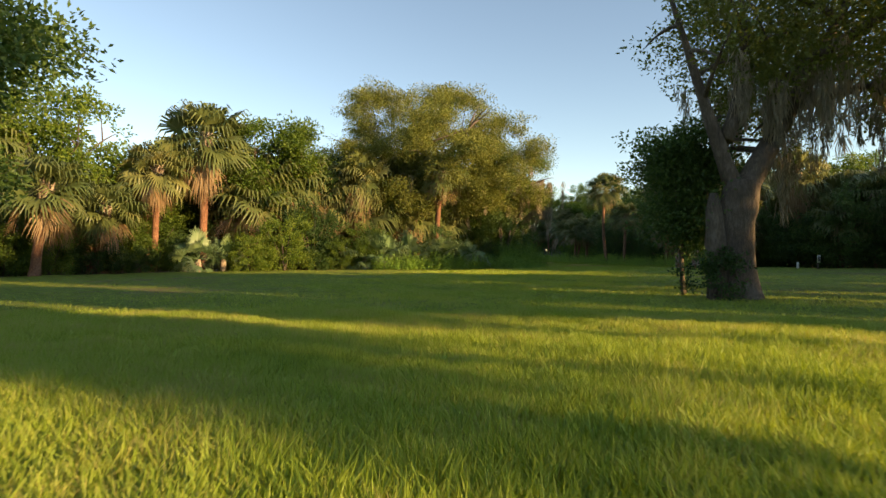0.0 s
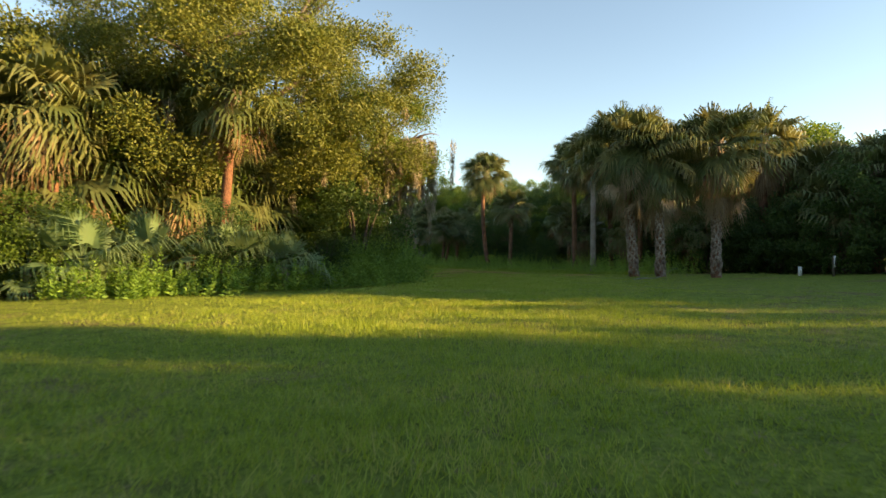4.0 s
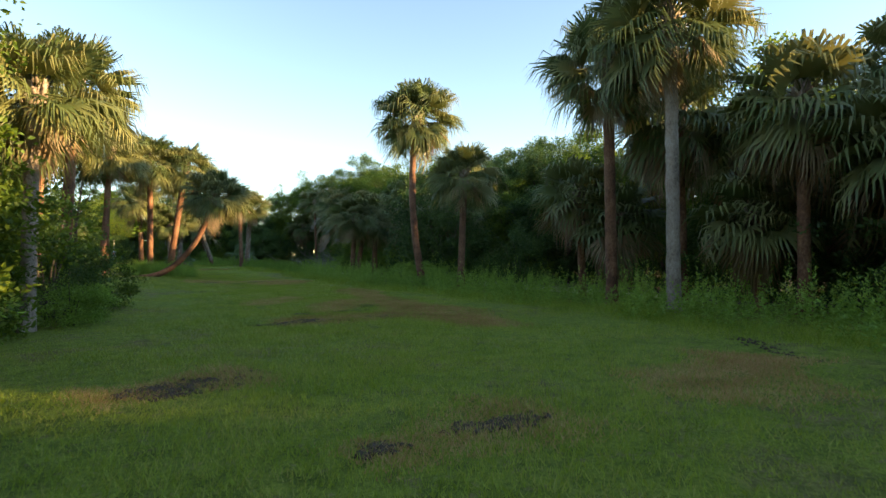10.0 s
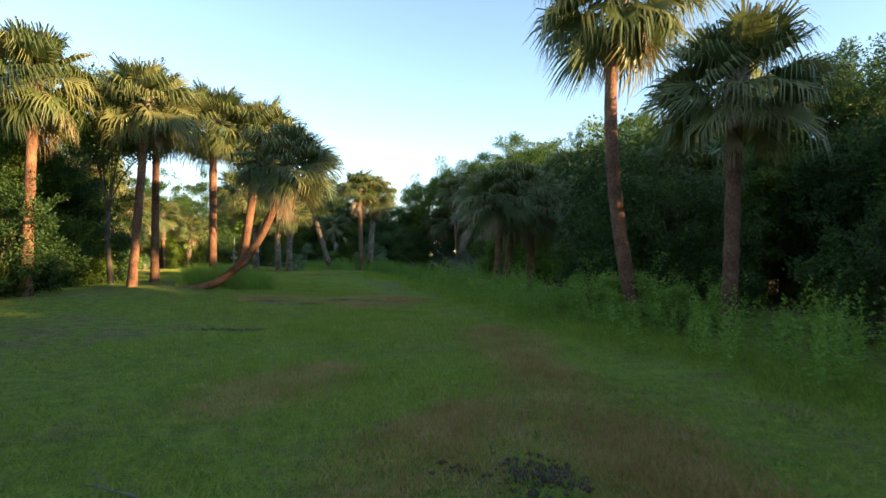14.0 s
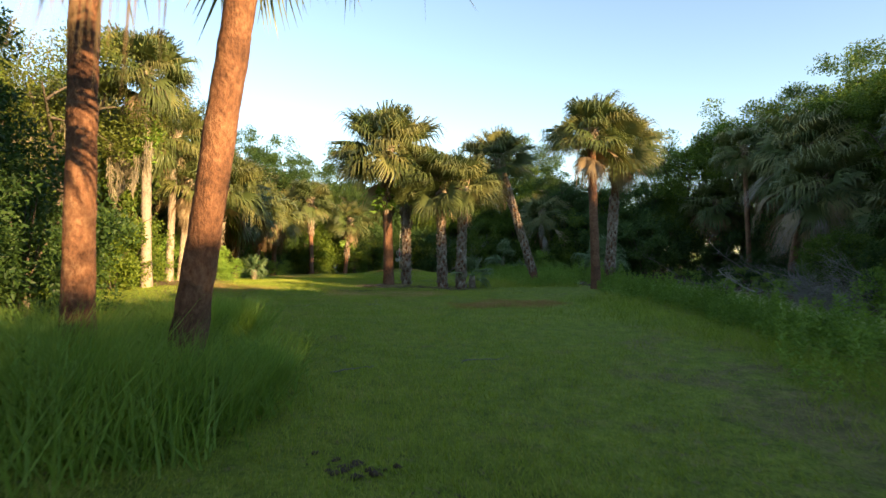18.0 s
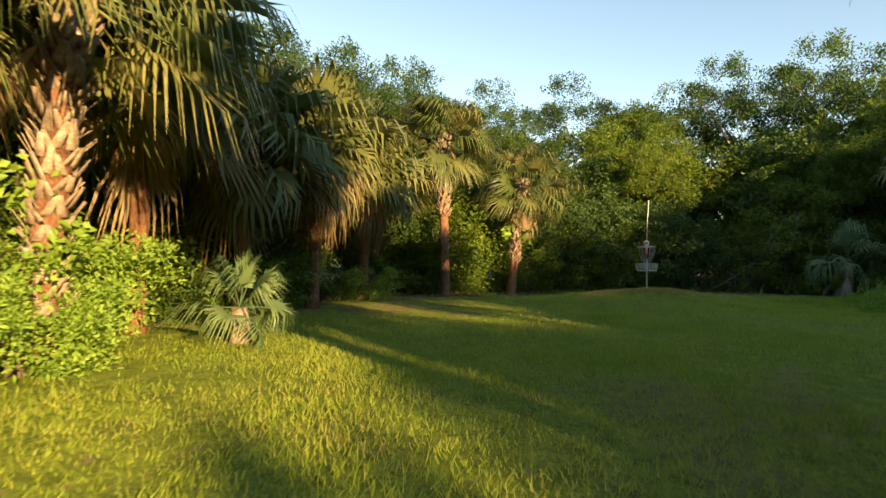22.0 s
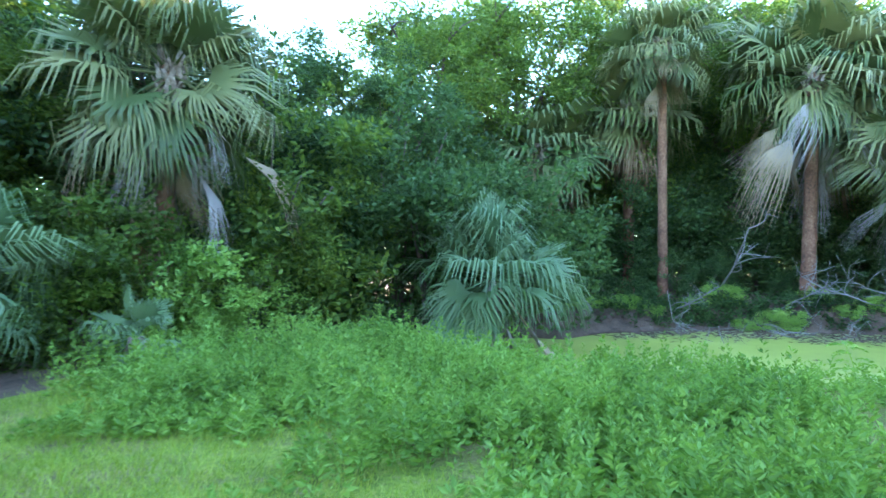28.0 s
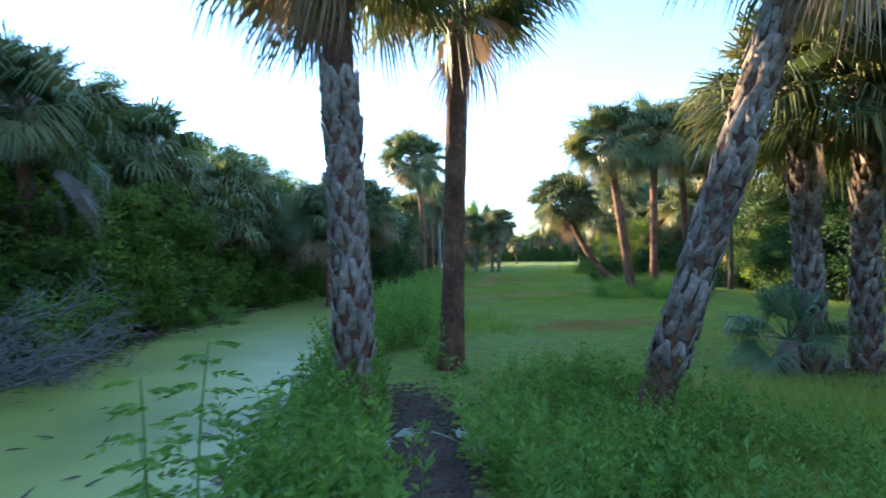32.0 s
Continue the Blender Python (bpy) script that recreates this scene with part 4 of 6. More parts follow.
def old_oak(x, y):
    """The split old oak: a stout short trunk, a broken second stem, limbs mostly to one side."""
    r = np.random.RandomState(85)
    t = thing("live_oak", pose(x, y, high(x, y)), "old live oak with a split trunk and hanging moss", "tree")
    part("trunk", smooth(mesh_of("oak_trunk", [tube(bez((0, 0, -0.2), (-0.1, 0, 1.2), (0.12, 0, 2.5), 10), [0.62, 0.5, 0.44, 0.41, 0.39, 0.38, 0.38, 0.38, 0.37, 0.36], 16, 0.07, r)], M_OAK_BARK)), t)
    part("broken_stem", smooth(mesh_of("oak_stub", [tube(bez((-0.32, -0.1, -0.2), (-0.46, -0.1, 1.0), (-0.5, -0.05, 2.25), 8), [0.34, 0.28, 0.25, 0.24, 0.22, 0.2, 0.16, 0.08], 12, 0.1, r)], M_OAK_BARK)), t)
    limb_list = (((0.1, 0, 2.2), (0.8, 0.1, 3.2), (3.0, 0.5, 7.0), 0.30), ((0.0, 0, 2.3), (-0.5, 0, 3.6), (-1.3, 0.2, 6.6), 0.2), ((-0.2, 0, 3.4), (0.5, 0.2, 5.0), (0.4, 0.6, 7.4), 0.16),
                 ((1.0, 0.15, 3.9), (3.0, 0.3, 5.2), (6.6, 0.4, 4.4), 0.16), ((1.6, 0.2, 5.0), (3.5, -1.0, 6.6), (5.4, -2.2, 7.0), 0.14), ((1.5, 0.2, 4.8), (3.0, 2.0, 6.4), (4.6, 3.2, 7.2), 0.13))
    ends = []
    for a, b, c, w in limb_list:
        pts = bez(a, b, c, 10)
        tubes = [tube(pts, np.linspace(w, w * 0.25, 10), 10, 0.06, r)]
        for k in range(6):
            p = pts[3 + k]
            e = p + unit(r.normal(size=3) + [0.2, 0, 0.35]) * r.uniform(0.9, 1.9)
            tubes.append(tube(bez(p, (p + e) / 2 + [0, 0, 0.2], e, 5), np.linspace(w * 0.3, 0.015, 5), 5))
            ends.append(e)
        main = part("limb", smooth(mesh_of("oak_limb", tubes[:1], M_OAK_BARK)), t)
        tagged(part("twigwork", mesh_of("oak_twigs", tubes[1:], M_OAK_BARK), main), kind="stuff")
    pts = np.vstack([dome_points(r, 1450, (4.0, 0.8, 6.1), 4.9, 4.2, 2.7, -0.7, 0.6), np.array(ends)])
    part("crown", mesh_of("oak_crown", [clumps(r, pts, 50, 0.33, 0.115, 0.055)], M_OAK), t)
    low = pts[(pts[:, 2] < 5.6)]
    part("spanish_moss", mesh_of("oak_moss", hanging_moss(r, low[r.randint(0, len(low), 110)], 1.3), M_MOSS), t, label="grey strands of hanging moss")
    return t


old_oak(6.3, 12.3)
broadleaf("young_tree", 5.7, 13.5, 4.2, 0.75, 0.05, 95, "small dark-leaved tree standing behind the old oak", leaves=22000, leaf=0.1, low=0.2, mat=M_SHRUB_DARK, tuft=0.26)
shrub(5.7, 12.0, 0.9, 0.6, 96, M_SHRUB_DARK, "low scrub at the foot of the old oak", 900, 0.08, group="edge shrubs")

def climbing_vine(x, y, lo, hi, r, n, seed, label, leaf=0.26):
    """A leafy vine wound round a palm trunk: stem and broad leaves."""
    q = np.random.RandomState(seed)
    v = thing("climbing_vine", pose(x, y, high(x, y)), label, "vine", "climbing vines")
    t = np.linspace(0, 1, 40)
    stem = np.stack([np.cos(t * 11) * (r + 0.02), np.sin(t * 11) * (r + 0.02), lo + (hi - lo) * t], -1)
    part("stem", mesh_of("vine_stem", [tube(stem, np.full(40, 0.014), 5)], M_TWIG), v)
    p = stem[q.randint(10, 40, n)] + q.normal(size=(n, 3)) * [0.16, 0.16, 0.12]
    out = p * [1, 1, 0] + q.normal(size=(n, 3)) * 0.25 + [0, 0, -0.1]
    part("foliage", mesh_of("vine_leaves", [leaf_cloud(p, out, leaf * q.uniform(0.6, 1.3, n), leaf * 0.6 * q.uniform(0.7, 1.2, n), q)], M_WEED), v)
    return v


climbing_vine(-5.55, 99.85, 4.2, 7.6, 0.2, 420, 801, "bright green vine climbing under a palm crown")
climbing_vine(-5.5, 99.8, 2.0, 3.4, 0.2, 30, 802, "few vine leaves on a pale palm trunk", 0.16)
climbing_vine(3.12, 105.0, 3.2, 4.4, 0.22, 150, 803, "green fern fronds tucked in a palm trunk", 0.32)
climbing_vine(-7.2, 124.0, 2.2, 2.8, 0.2, 60, 804, "pale green fern on a palm trunk", 0.35)
climbing_vine(-6.6, 105.8, 0.2, 2.4, 0.26, 420, 805, "leafy green vine over a booted palm trunk", 0.17)

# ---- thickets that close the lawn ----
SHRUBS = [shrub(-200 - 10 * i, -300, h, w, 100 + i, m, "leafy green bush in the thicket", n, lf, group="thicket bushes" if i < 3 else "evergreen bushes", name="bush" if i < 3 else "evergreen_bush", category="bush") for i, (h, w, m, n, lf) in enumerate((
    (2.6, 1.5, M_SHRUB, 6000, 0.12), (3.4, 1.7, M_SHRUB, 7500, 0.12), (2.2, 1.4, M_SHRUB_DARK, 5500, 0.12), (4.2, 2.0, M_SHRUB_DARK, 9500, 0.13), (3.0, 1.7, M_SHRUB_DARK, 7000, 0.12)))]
FINE = [shrub(-200 - 10 * i, -320, h, w, 110 + i, m, "leafy bright green shrub at the wood's edge", n, lf, group="edge shrubs", per=20) for i, (h, w, m, n, lf) in enumerate((
    (2.4, 1.3, M_SHRUB, 6400, 0.115), (3.2, 1.5, M_SHRUB_DARK, 10500, 0.085), (1.7, 1.2, M_WEED, 5600, 0.085)))]
TALL = [broadleaf("tall_tree", -260 - 20 * i, -340, h, w, 0.22, 130 + i, "tall leafy tree behind the thicket", leaves=42000, leaf=0.14, low=0.12, mat=m, group="tall trees", per=40, tuft=0.24, split=False, lobe=1.25, fill=0.25) for i, (h, w, m) in enumerate((
    (12.5, 3.4, M_SHRUB_DARK), (11.0, 3.2, M_SHRUB)))]
WOODS = [broadleaf("woodland_tree", -200 - 20 * i, -340, h, w, 0.2, 120 + i, "dense woodland tree behind the thicket", leaves=n * 3, leaf=0.2, low=0.08, mat=m, group="woodland trees", per=40, tuft=0.34, split=False, lobe=1.2) for i, (h, w, m, n) in enumerate((
    (8.0, 3.0, M_SHRUB_DARK, 4800), (9.2, 3.3, M_SHRUB, 5200), (7.0, 2.8, M_SHRUB, 4200)))]
# clear-stemmed tree, only used out of view to cast shade on the lawn
SHADE_CANOPY = broadleaf("tall_tree", -320, -340, 12.0, 3.2, 0.22, 134, "tall clear-stemmed tree added out of view to shade the lawn", leaves=16000, leaf=0.17, low=0.55, mat=M_SHRUB_DARK, group="tall trees", per=40, tuft=0.36, split=False, rise=0.55)
FAR_PALMS = [sabal(-200 - 10 * i, -380, h, 0.2, 0.2, 0.1, seed=140 + i, split=False, fronds=32, dead=d + 6, scale=1.2, label="sabal palm among the woods", group="woodland palms") for i, (h, d) in enumerate(((5.0, 14), (6.2, 10), (3.6, 16)))]


def plant_leafy(rs, p, coarse, lo, hi):
    """Fine-leaved kinds stand near the lawn, coarse ones further back."""
    near = off_lawn(p[0], p[1])
    plant(FINE[rs.randint(3)] if near < 9 else coarse, p[0], p[1], rs, lo, hi)


def plant(ob, x, y, rs, lo=0.75, hi=1.4):
    s = rs.uniform(lo, hi)
    return copy_thing(ob, pose(x, y, high(x, y) - 0.05, 0, 0, rs.uniform(0, 360)) @ Matrix.Scale(s, 4))


def plant_sized(ob, x, y, rs, wide, tall):
    """A copy stretched to its own width and height."""
    return copy_thing(ob, pose(x, y, high(x, y) - 0.05, 0, 0, rs.uniform(0, 360)) @ Matrix.Diagonal((wide, wide, tall, 1)))


def thicket(line, seed, gap=2.1, rows=((0.0, "s"), (1.8, "s"), (4.0, "p"), (6.0, "w"), (9.5, "w")), lit=True, skip=(), lo=0.6, hi=1.55, trees=1.0):
    """Shrubs along a line, palms and trees in rows behind it (to the left of the line's way)."""
    rs = np.random.RandomState(seed)
    line = np.asarray(line, float)
    for off, kind in rows:
        step = gap if kind == "s" else (2.6 if kind == "p" else 3.4)
        for a, b in zip(line[:-1], line[1:]):
            L = np.linalg.norm(b - a)
            d = (b - a) / L
            nrm = np.array([-d[1], d[0]])
            for t in np.arange(step / 2, L, step):
                p = a + d * (t + rs.normal() * 0.3) + nrm * (off + rs.normal() * 0.5)
                if pond_edge(p[0], p[1]) < 0.6 or any((p[0] - u) ** 2 + (p[1] - v) ** 2 < w * w for u, v, w in skip):
                    continue
                # unlit thickets get only dark-leaved bushes, so shade is put into their colour
                if kind == "s":
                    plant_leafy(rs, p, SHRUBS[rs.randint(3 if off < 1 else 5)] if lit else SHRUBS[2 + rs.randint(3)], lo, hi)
                elif off_lawn(p[0], p[1]) < 8.5:
                    continue
                elif kind == "p":
                    plant(FAR_PALMS[rs.randint(3)], p[0], p[1], rs, 0.85 * trees, 1.35 * trees)
                else:
                    plant(WOODS[rs.randint(3)], p[0], p[1], rs, 0.85 * trees, 1.2 * trees)


thicket([(-30, 8), (-24, 18), (-20, 24), (-16.5, 30), (-12, 32.5), (-7, 35), (-3.5, 37), (0.5, 40), (2.6, 42), (4.2, 44.0)], 201, lo=0.45, hi=0.95)
thicket([(4.4, 44.5), (4.6, 48), (4.3, 54), (3.2, 60), (1.5, 66), (-1, 71), (-3, 76)], 202, gap=1.5, rows=((0.0, "s"), (2.0, "s"), (4.5, "p"), (8.0, "w")))
thicket([(-3, 76), (-4.5, 82), (-6, 90), (-8, 96), (-9.0, 104), (-10.2, 112), (-10.8, 119), (-9, 126), (-5, 129.5)], 203, skip=((-8.4, 119.4, 1.7), (-7.2, 122.8, 1.2)))
thicket([(-36, 14), (-28, 24), (-22, 34), (-14, 41), (-7, 45)], 214, gap=1.9, rows=((0.0, "s"), (2.2, "s"), (4.4, "w")), lo=0.9, hi=1.5)
thicket([(-5, 129.5), (0, 131), (4, 130.5), (8, 130), (12, 129)], 207, gap=1.5, rows=((0.4, "s"), (2.0, "s"), (3.6, "s"), (6.0, "w"), (9.0, "w")))
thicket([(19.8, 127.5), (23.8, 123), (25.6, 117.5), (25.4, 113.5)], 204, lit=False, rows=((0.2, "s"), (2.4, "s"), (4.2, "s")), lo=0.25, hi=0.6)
thicket([(23.2, 113.5), (23.6, 108), (25.4, 102), (26.6, 92), (27.5, 84), (28.5, 74), (29.5, 64)], 211, rows=((0.0, "s"), (2.0, "s"), (4.5, "p"), (7.5, "w")), trees=0.78, lo=0.45, hi=0.95)
rs = np.random.RandomState(78)
for i in range(16):
    y = 113.5 + i * 0.85
    plant(FINE[2], np.interp(y, [112, 120, 127], [22.8, 21.9, 18.2]) + rs.normal() * 0.5, y, rs, 0.25, 0.5)
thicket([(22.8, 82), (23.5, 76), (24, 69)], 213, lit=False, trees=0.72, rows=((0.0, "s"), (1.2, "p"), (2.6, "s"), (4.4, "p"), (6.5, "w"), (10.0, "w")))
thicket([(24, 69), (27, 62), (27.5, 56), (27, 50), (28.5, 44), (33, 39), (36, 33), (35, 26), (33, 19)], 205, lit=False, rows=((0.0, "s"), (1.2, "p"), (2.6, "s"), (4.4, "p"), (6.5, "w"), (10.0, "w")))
rs = np.random.RandomState(76)
# unseen trees added on the first lawn's sunny side to shade it, with gaps for sun
for c, w, h in ((-15.5, 3.0, 8.5), (-1.2, 1.0, 9.8), (2.1, 2.0, 11.5), (6.4, 1.25, 10.5), (9.7, 1.55, 9.2), (12.3, 1.3, 8.6), (15.0, 1.35, 8.3)):
    for x, k in ((24.0, 0), (28.5, 1)):
        plant_sized(WOODS[k], x, c - 0.531 * (x - 22.0), rs, w / 3.2, h * (1 + 0.035 * (x - 24)) / (8.0, 9.2)[k])
for c, w, k in ((-8.5, 1.15, 1.1), (-6.6, 1.2, 1.14), (-3.9, 1.0, 1.12), (-2.2, 0.9, 1.05)):
    for x in (25.0, 28.0):
        plant_sized(SHADE_CANOPY, x, c - 0.531 * (x - 22.0), rs, w / 3.2, k + 0.03 * (x - 26))
# tall trees added to block the sun, spaced to leave lit strips on the green
for x, y, w, h in ((32.5, 75.2, 0.85, 0.85), (32.5, 77.6, 0.8, 0.8), (31.0, 79.5, 0.95, 0.8), (31.0, 83.0, 0.95, 0.8), (32.2, 81.2, 0.9, 0.87), (31.5, 87.0, 0.74, 0.8), (31.5, 90.9, 0.74, 0.86), (31.5, 93.8, 0.9, 0.86), (31.5, 97.0, 0.7, 0.7), (31.5, 100.3, 0.62, 0.9), (31.5, 106.0, 0.58, 1.0)):
    plant_sized(TALL[0], x, y, rs, w, h)
# low bushes, then tall trees, added out of view as further shade casters
for c in (16.5, 18.5, 20.5, 22.5, 24.5, 26.5):
    plant_sized(SHRUBS[3], 24.0 + rs.normal() * 0.3, c - 1.06, rs, 0.75, 1.12)
for c in (25.5, 28.0, 30.5, 33.0, 35.5):
    plant_sized(TALL[0], 30.0 + rs.normal() * 0.3, c - 4.25, rs, 0.7, 0.8)
# shaggy palms along the front of the sunny-side wood
for i in range(26):
    y = 45.0 + i * 2.0
    if 64 < y < 77 or y < 48 or i == 6:
        continue
    plant(FAR_PALMS[i % 3], np.interp(y, [44, 50, 56, 62, 69, 76, 82, 96], [26.2, 25.2, 25.4, 25.2, 23.6, 24.6, 26.6, 26.4]) + rs.uniform(-0.5, 0.9), y + rs.normal() * 0.4, rs, 0.8, 1.2)
# tall trees added behind the right wood to shade the lawn
for x, y in ((33.0, 27.5), (36.0, 29.0), (34.0, 31.5), (37.5, 24.5), (36.5, 35.8)):
    plant(TALL[0], x, y, rs, 0.84, 0.9)
# trees added far behind the pond to keep sun off the thicket
for x, y in ((37.0, 104.5), (37.5, 107.5), (36.5, 110.0), (35.5, 112.0), (36.5, 115.0), (36.0, 118.0), (36.0, 121.5)):
    plant(TALL[rs.randint(2)], x, y, rs, 1.1 if y > 114 else 0.7, 1.25 if y > 114 else 0.78)
# second row of added sun blockers, with two gaps left for light
for i in range(13):
    y = 77.5 + i * 1.95 + (0.7 if i == 12 else 0)
    if i in (3, 5):
        continue
    plant_sized(TALL[0], 34.2 + 0.4 * (i % 2), y, rs, 0.62 if i < 12 else 0.42, (0.84 if y < 87 else 0.9) if y < 96.5 else 0.98)
for x, y in ((-13.0, 98.0), (-13.5, 102.0), (-13.0, 106.0), (-14.0, 110.0), (-14.0, 114.5), (-14.0, 119.0), (-13.0, 124.0), (-11.0, 129.0), (-11.5, 94.0), (-10.5, 90.0)):
    plant(TALL[rs.randint(2)], x, y, rs, 0.75, 0.92)
for x, y in ((-14.0, 138.0), (-9.0, 140.0), (-4.0, 141.0), (1.0, 141.0), (6.0, 140.0), (-18.0, 132.0), (-19.0, 126.0), (-19.0, 119.0)):
    plant(TALL[rs.randint(2)], x, y, rs, 1.05, 1.2)
thicket([(56, -44), (28, -52), (2, -56)], 212, gap=2.2, rows=((0.0, "s"), (2.0, "s")), lo=1.0, hi=1.8)
for x, y, s in ((-0.8, 84.0, 1.0), (0.2, 82.6, 0.8), (-1.4, 89.0, 1.2), (-2.6, 92.0, 1.1), (0.0, 87.2, 0.9), (-0.2, 80.2, 0.9)):
    plant(SHRUBS[2 + rs.randint(3)], x, y, rs, s, s * 1.1)
plant(FINE[2], -6.1, 105.3, rs, 0.8, 0.85)
plant(FINE[0], -6.9, 105.2, rs, 0.55, 0.6)
# an unseen palm added before the first woods to dapple the sun on the lawn
plant(FAR_PALMS[0], 19.0, -11.4, rs, 0.85, 1.0)
# behind the palm grove
for x, y, s in ((-2.5, 84.0, 0.75), (-3.0, 88.0, 0.85), (-6.5, 91.0, 0.9), (-6.5, 86.0, 0.9)):
    plant(TALL[rs.randint(2)], x, y, rs, s, s * 1.05)
for x, y in ((-0.5, 82.0), (-0.4, 85.0), (-1.6, 87.5), (-0.6, 79.0), (-1.4, 76.5), (-3.6, 90.5), (-4.6, 93.5), (-5.8, 96.5), (-6.6, 99.0), (-7.4, 101.0)):
    plant(FINE[rs.randint(2)], x, y, rs, 0.8, 1.25)
# the near side of the left edge beyond the oak
for x, y, s in ((5.9, 52.0, 0.8), (4.9, 54.0, 1.2), (4.4, 56.5, 1.0), (3.6, 59.0, 1.25), (2.4, 62.0, 1.1), (1.0, 65.0, 1.3), (0.0, 68.0, 1.1), (-1.0, 71.0, 1.2), (-2.0, 74.0, 1.1), (5.6, 62.0, 0.95), (6.4, 64.6, 0.8), (6.6, 60.2, 0.7), (3.2, 61.0, 0.7), (1.6, 66.5, 0.7), (5.2, 57.5, 0.6)):
    plant(FINE[rs.randint(3)], x, y, rs, s, s * 1.15)
for x, y in ((2.6, 56.5), (1.5, 60.5), (-0.5, 64.5), (-2.5, 69.0), (0.2, 57.0), (-4.0, 73.0)):
    plant(FAR_PALMS[rs.randint(2)], x, y, rs, 1.1, 1.45)
for x, y in ((-2.0, 58.0), (-4.0, 64.0), (-6.0, 70.0), (-7.0, 77.0)):
    plant(TALL[rs.randint(2)], x, y, rs, 0.75, 0.9)
# shrubs round the bowed palm
for x, y, s in ((20.2, 73.6, 0.7), (21.4, 73.0, 0.9), (21.9, 71.4, 0.8), (20.0, 71.2, 0.45), (22.8, 73.6, 1.1), (21.0, 75.0, 0.8), (19.6, 75.5, 0.55), (21.0, 70.4, 0.5)):
    plant(FINE[rs.randint(3)], x, y, rs, s, s * 1.15)
for x, y, s in ((24.6, 125.6, 1.2), (28.4, 119.4, 1.35), (22.0, 128.2, 1.1)):
    plant(FAR_PALMS[rs.randint(2)], x, y, rs, s, s * 1.1)
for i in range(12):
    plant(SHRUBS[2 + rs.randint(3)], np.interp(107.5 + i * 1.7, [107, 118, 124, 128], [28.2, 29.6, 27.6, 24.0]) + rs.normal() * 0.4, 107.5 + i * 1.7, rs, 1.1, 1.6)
plant(FINE[2], 23.6, 95.4, rs, 0.85, 0.9)
for i in range(11):
    y = 92.5 + i * 1.25
    plant(FINE[0 if i % 3 else 2], np.interp(y, [90, 97, 104.5, 111], [26.0, 25.1, 23.7, 23.2]) + rs.normal() * 0.3, y, rs, 0.8, 1.3)
    plant(FINE[0], np.interp(y, [90, 97, 104.5, 111], [27.3, 26.4, 25.2, 24.8]) + rs.normal() * 0.4, y + 0.6, rs, 1.3, 1.9)
for i in range(11):
    y = 78.5 + i * 1.3
    plant(FINE[0 if i % 3 else 2], np.interp(y, [74, 82, 89, 97], [28.2, 27.0, 26.0, 25.2]) + rs.normal() * 0.3, y, rs, 1.0, 1.6)
# closing growth behind the far bank
for x, y in ((26.0, 110.5), (27.0, 113.0), (27.6, 115.6), (27.4, 118.2), (26.6, 120.6), (25.2, 123.0), (23.6, 125.2), (21.4, 127.4), (19.0, 128.8), (26.8, 107.4)):
    plant(SHRUBS[2 + rs.randint(3)], x + 1.6, y + 0.5, rs, 0.9, 1.5)
    plant(WOODS[rs.randint(2)], x + 4.0, y + 1.2, rs, 0.55, 0.8)
rs = np.random.RandomState(77)
for x, y in ((31.5, 109), (29.5, 111.0), (31.5, 113.6), (29.2, 116.5), (31.0, 119.4), (28.6, 122.0), (29.6, 125.4), (26.4, 127.5), (24.0, 130.0), (20.0, 131.5), (33.5, 111), (33, 117), (32, 123)):
    plant(TALL[rs.randint(2)], x, y, rs, 1.05 if y > 115 else 0.58, 1.35 if y > 115 else 0.7)
for x, y in ((-3.5, 134.5), (2.0, 136.0), (5.5, 134.0), (9.5, 133.5), (13.0, 132.5), (-9.0, 131.0), (16.5, 131.0)):
    plant(TALL[rs.randint(2)], x, y, rs, 0.65, 0.85)
thicket([(62, 10), (70, -20), (50, -50), (0, -60), (-45, -40), (-50, -10), (-32, 6)], 209, rows=((0.0, "w"), (4.0, "p"), (6.0, "w")), gap=2.6)
thicket([(12, 129), (15, 128), (18, 126.5)], 206, lit=False, gap=1.4, rows=((0.0, "s"), (2.0, "s"), (4.5, "w")))
for ob in SHRUBS + FINE + TALL + WOODS + FAR_PALMS + [SHADE_CANOPY]:
    for o in (*ob.children_recursive, ob):
        bpy.data.objects.remove(o)

# ---- weeds along the edges ----
PATH_Y, PATH_X = [104, 107, 108.5, 110.5, 112.5, 117], [13.6, 13.0, 12.3, 11.8, 10.8, 9.8]
rs = np.random.RandomState(31)
def weeds(line, half, n, lo, hi, seed, label, leaf=0.12, per=30, mat=None):
    r = np.random.RandomState(seed)
    p = band(r, line, half, n)
    ok = (pond_edge(p[:, 0], p[:, 1]) > 0.1) & (np.abs(p[:, 0] - np.interp(p[:, 1], PATH_Y, PATH_X)) > np.where((p[:, 1] > 104) & (p[:, 1] < 117), 0.48, -1.0))
    p = p[ok]
    tuft = 0.5 + 0.5 * np.sin(p[:, 0] * 2.9 + seed) * np.sin(p[:, 1] * 2.3 + 0.7 * seed) + 0.35 * np.sin(p[:, 0] * 6.7 + p[:, 1] * 5.1)
    keep = r.uniform(0, 1, len(p)) < 0.55 + 0.5 * tuft
    p, tuft = p[keep], tuft[keep]
    h = (lo + (hi - lo) * np.clip(0.15 + 0.85 * tuft, 0, 1.2)) * r.uniform(0.7, 1.3, len(p))
    return weed_bed("weeds", p, h, seed, label, mat, leaf, per)


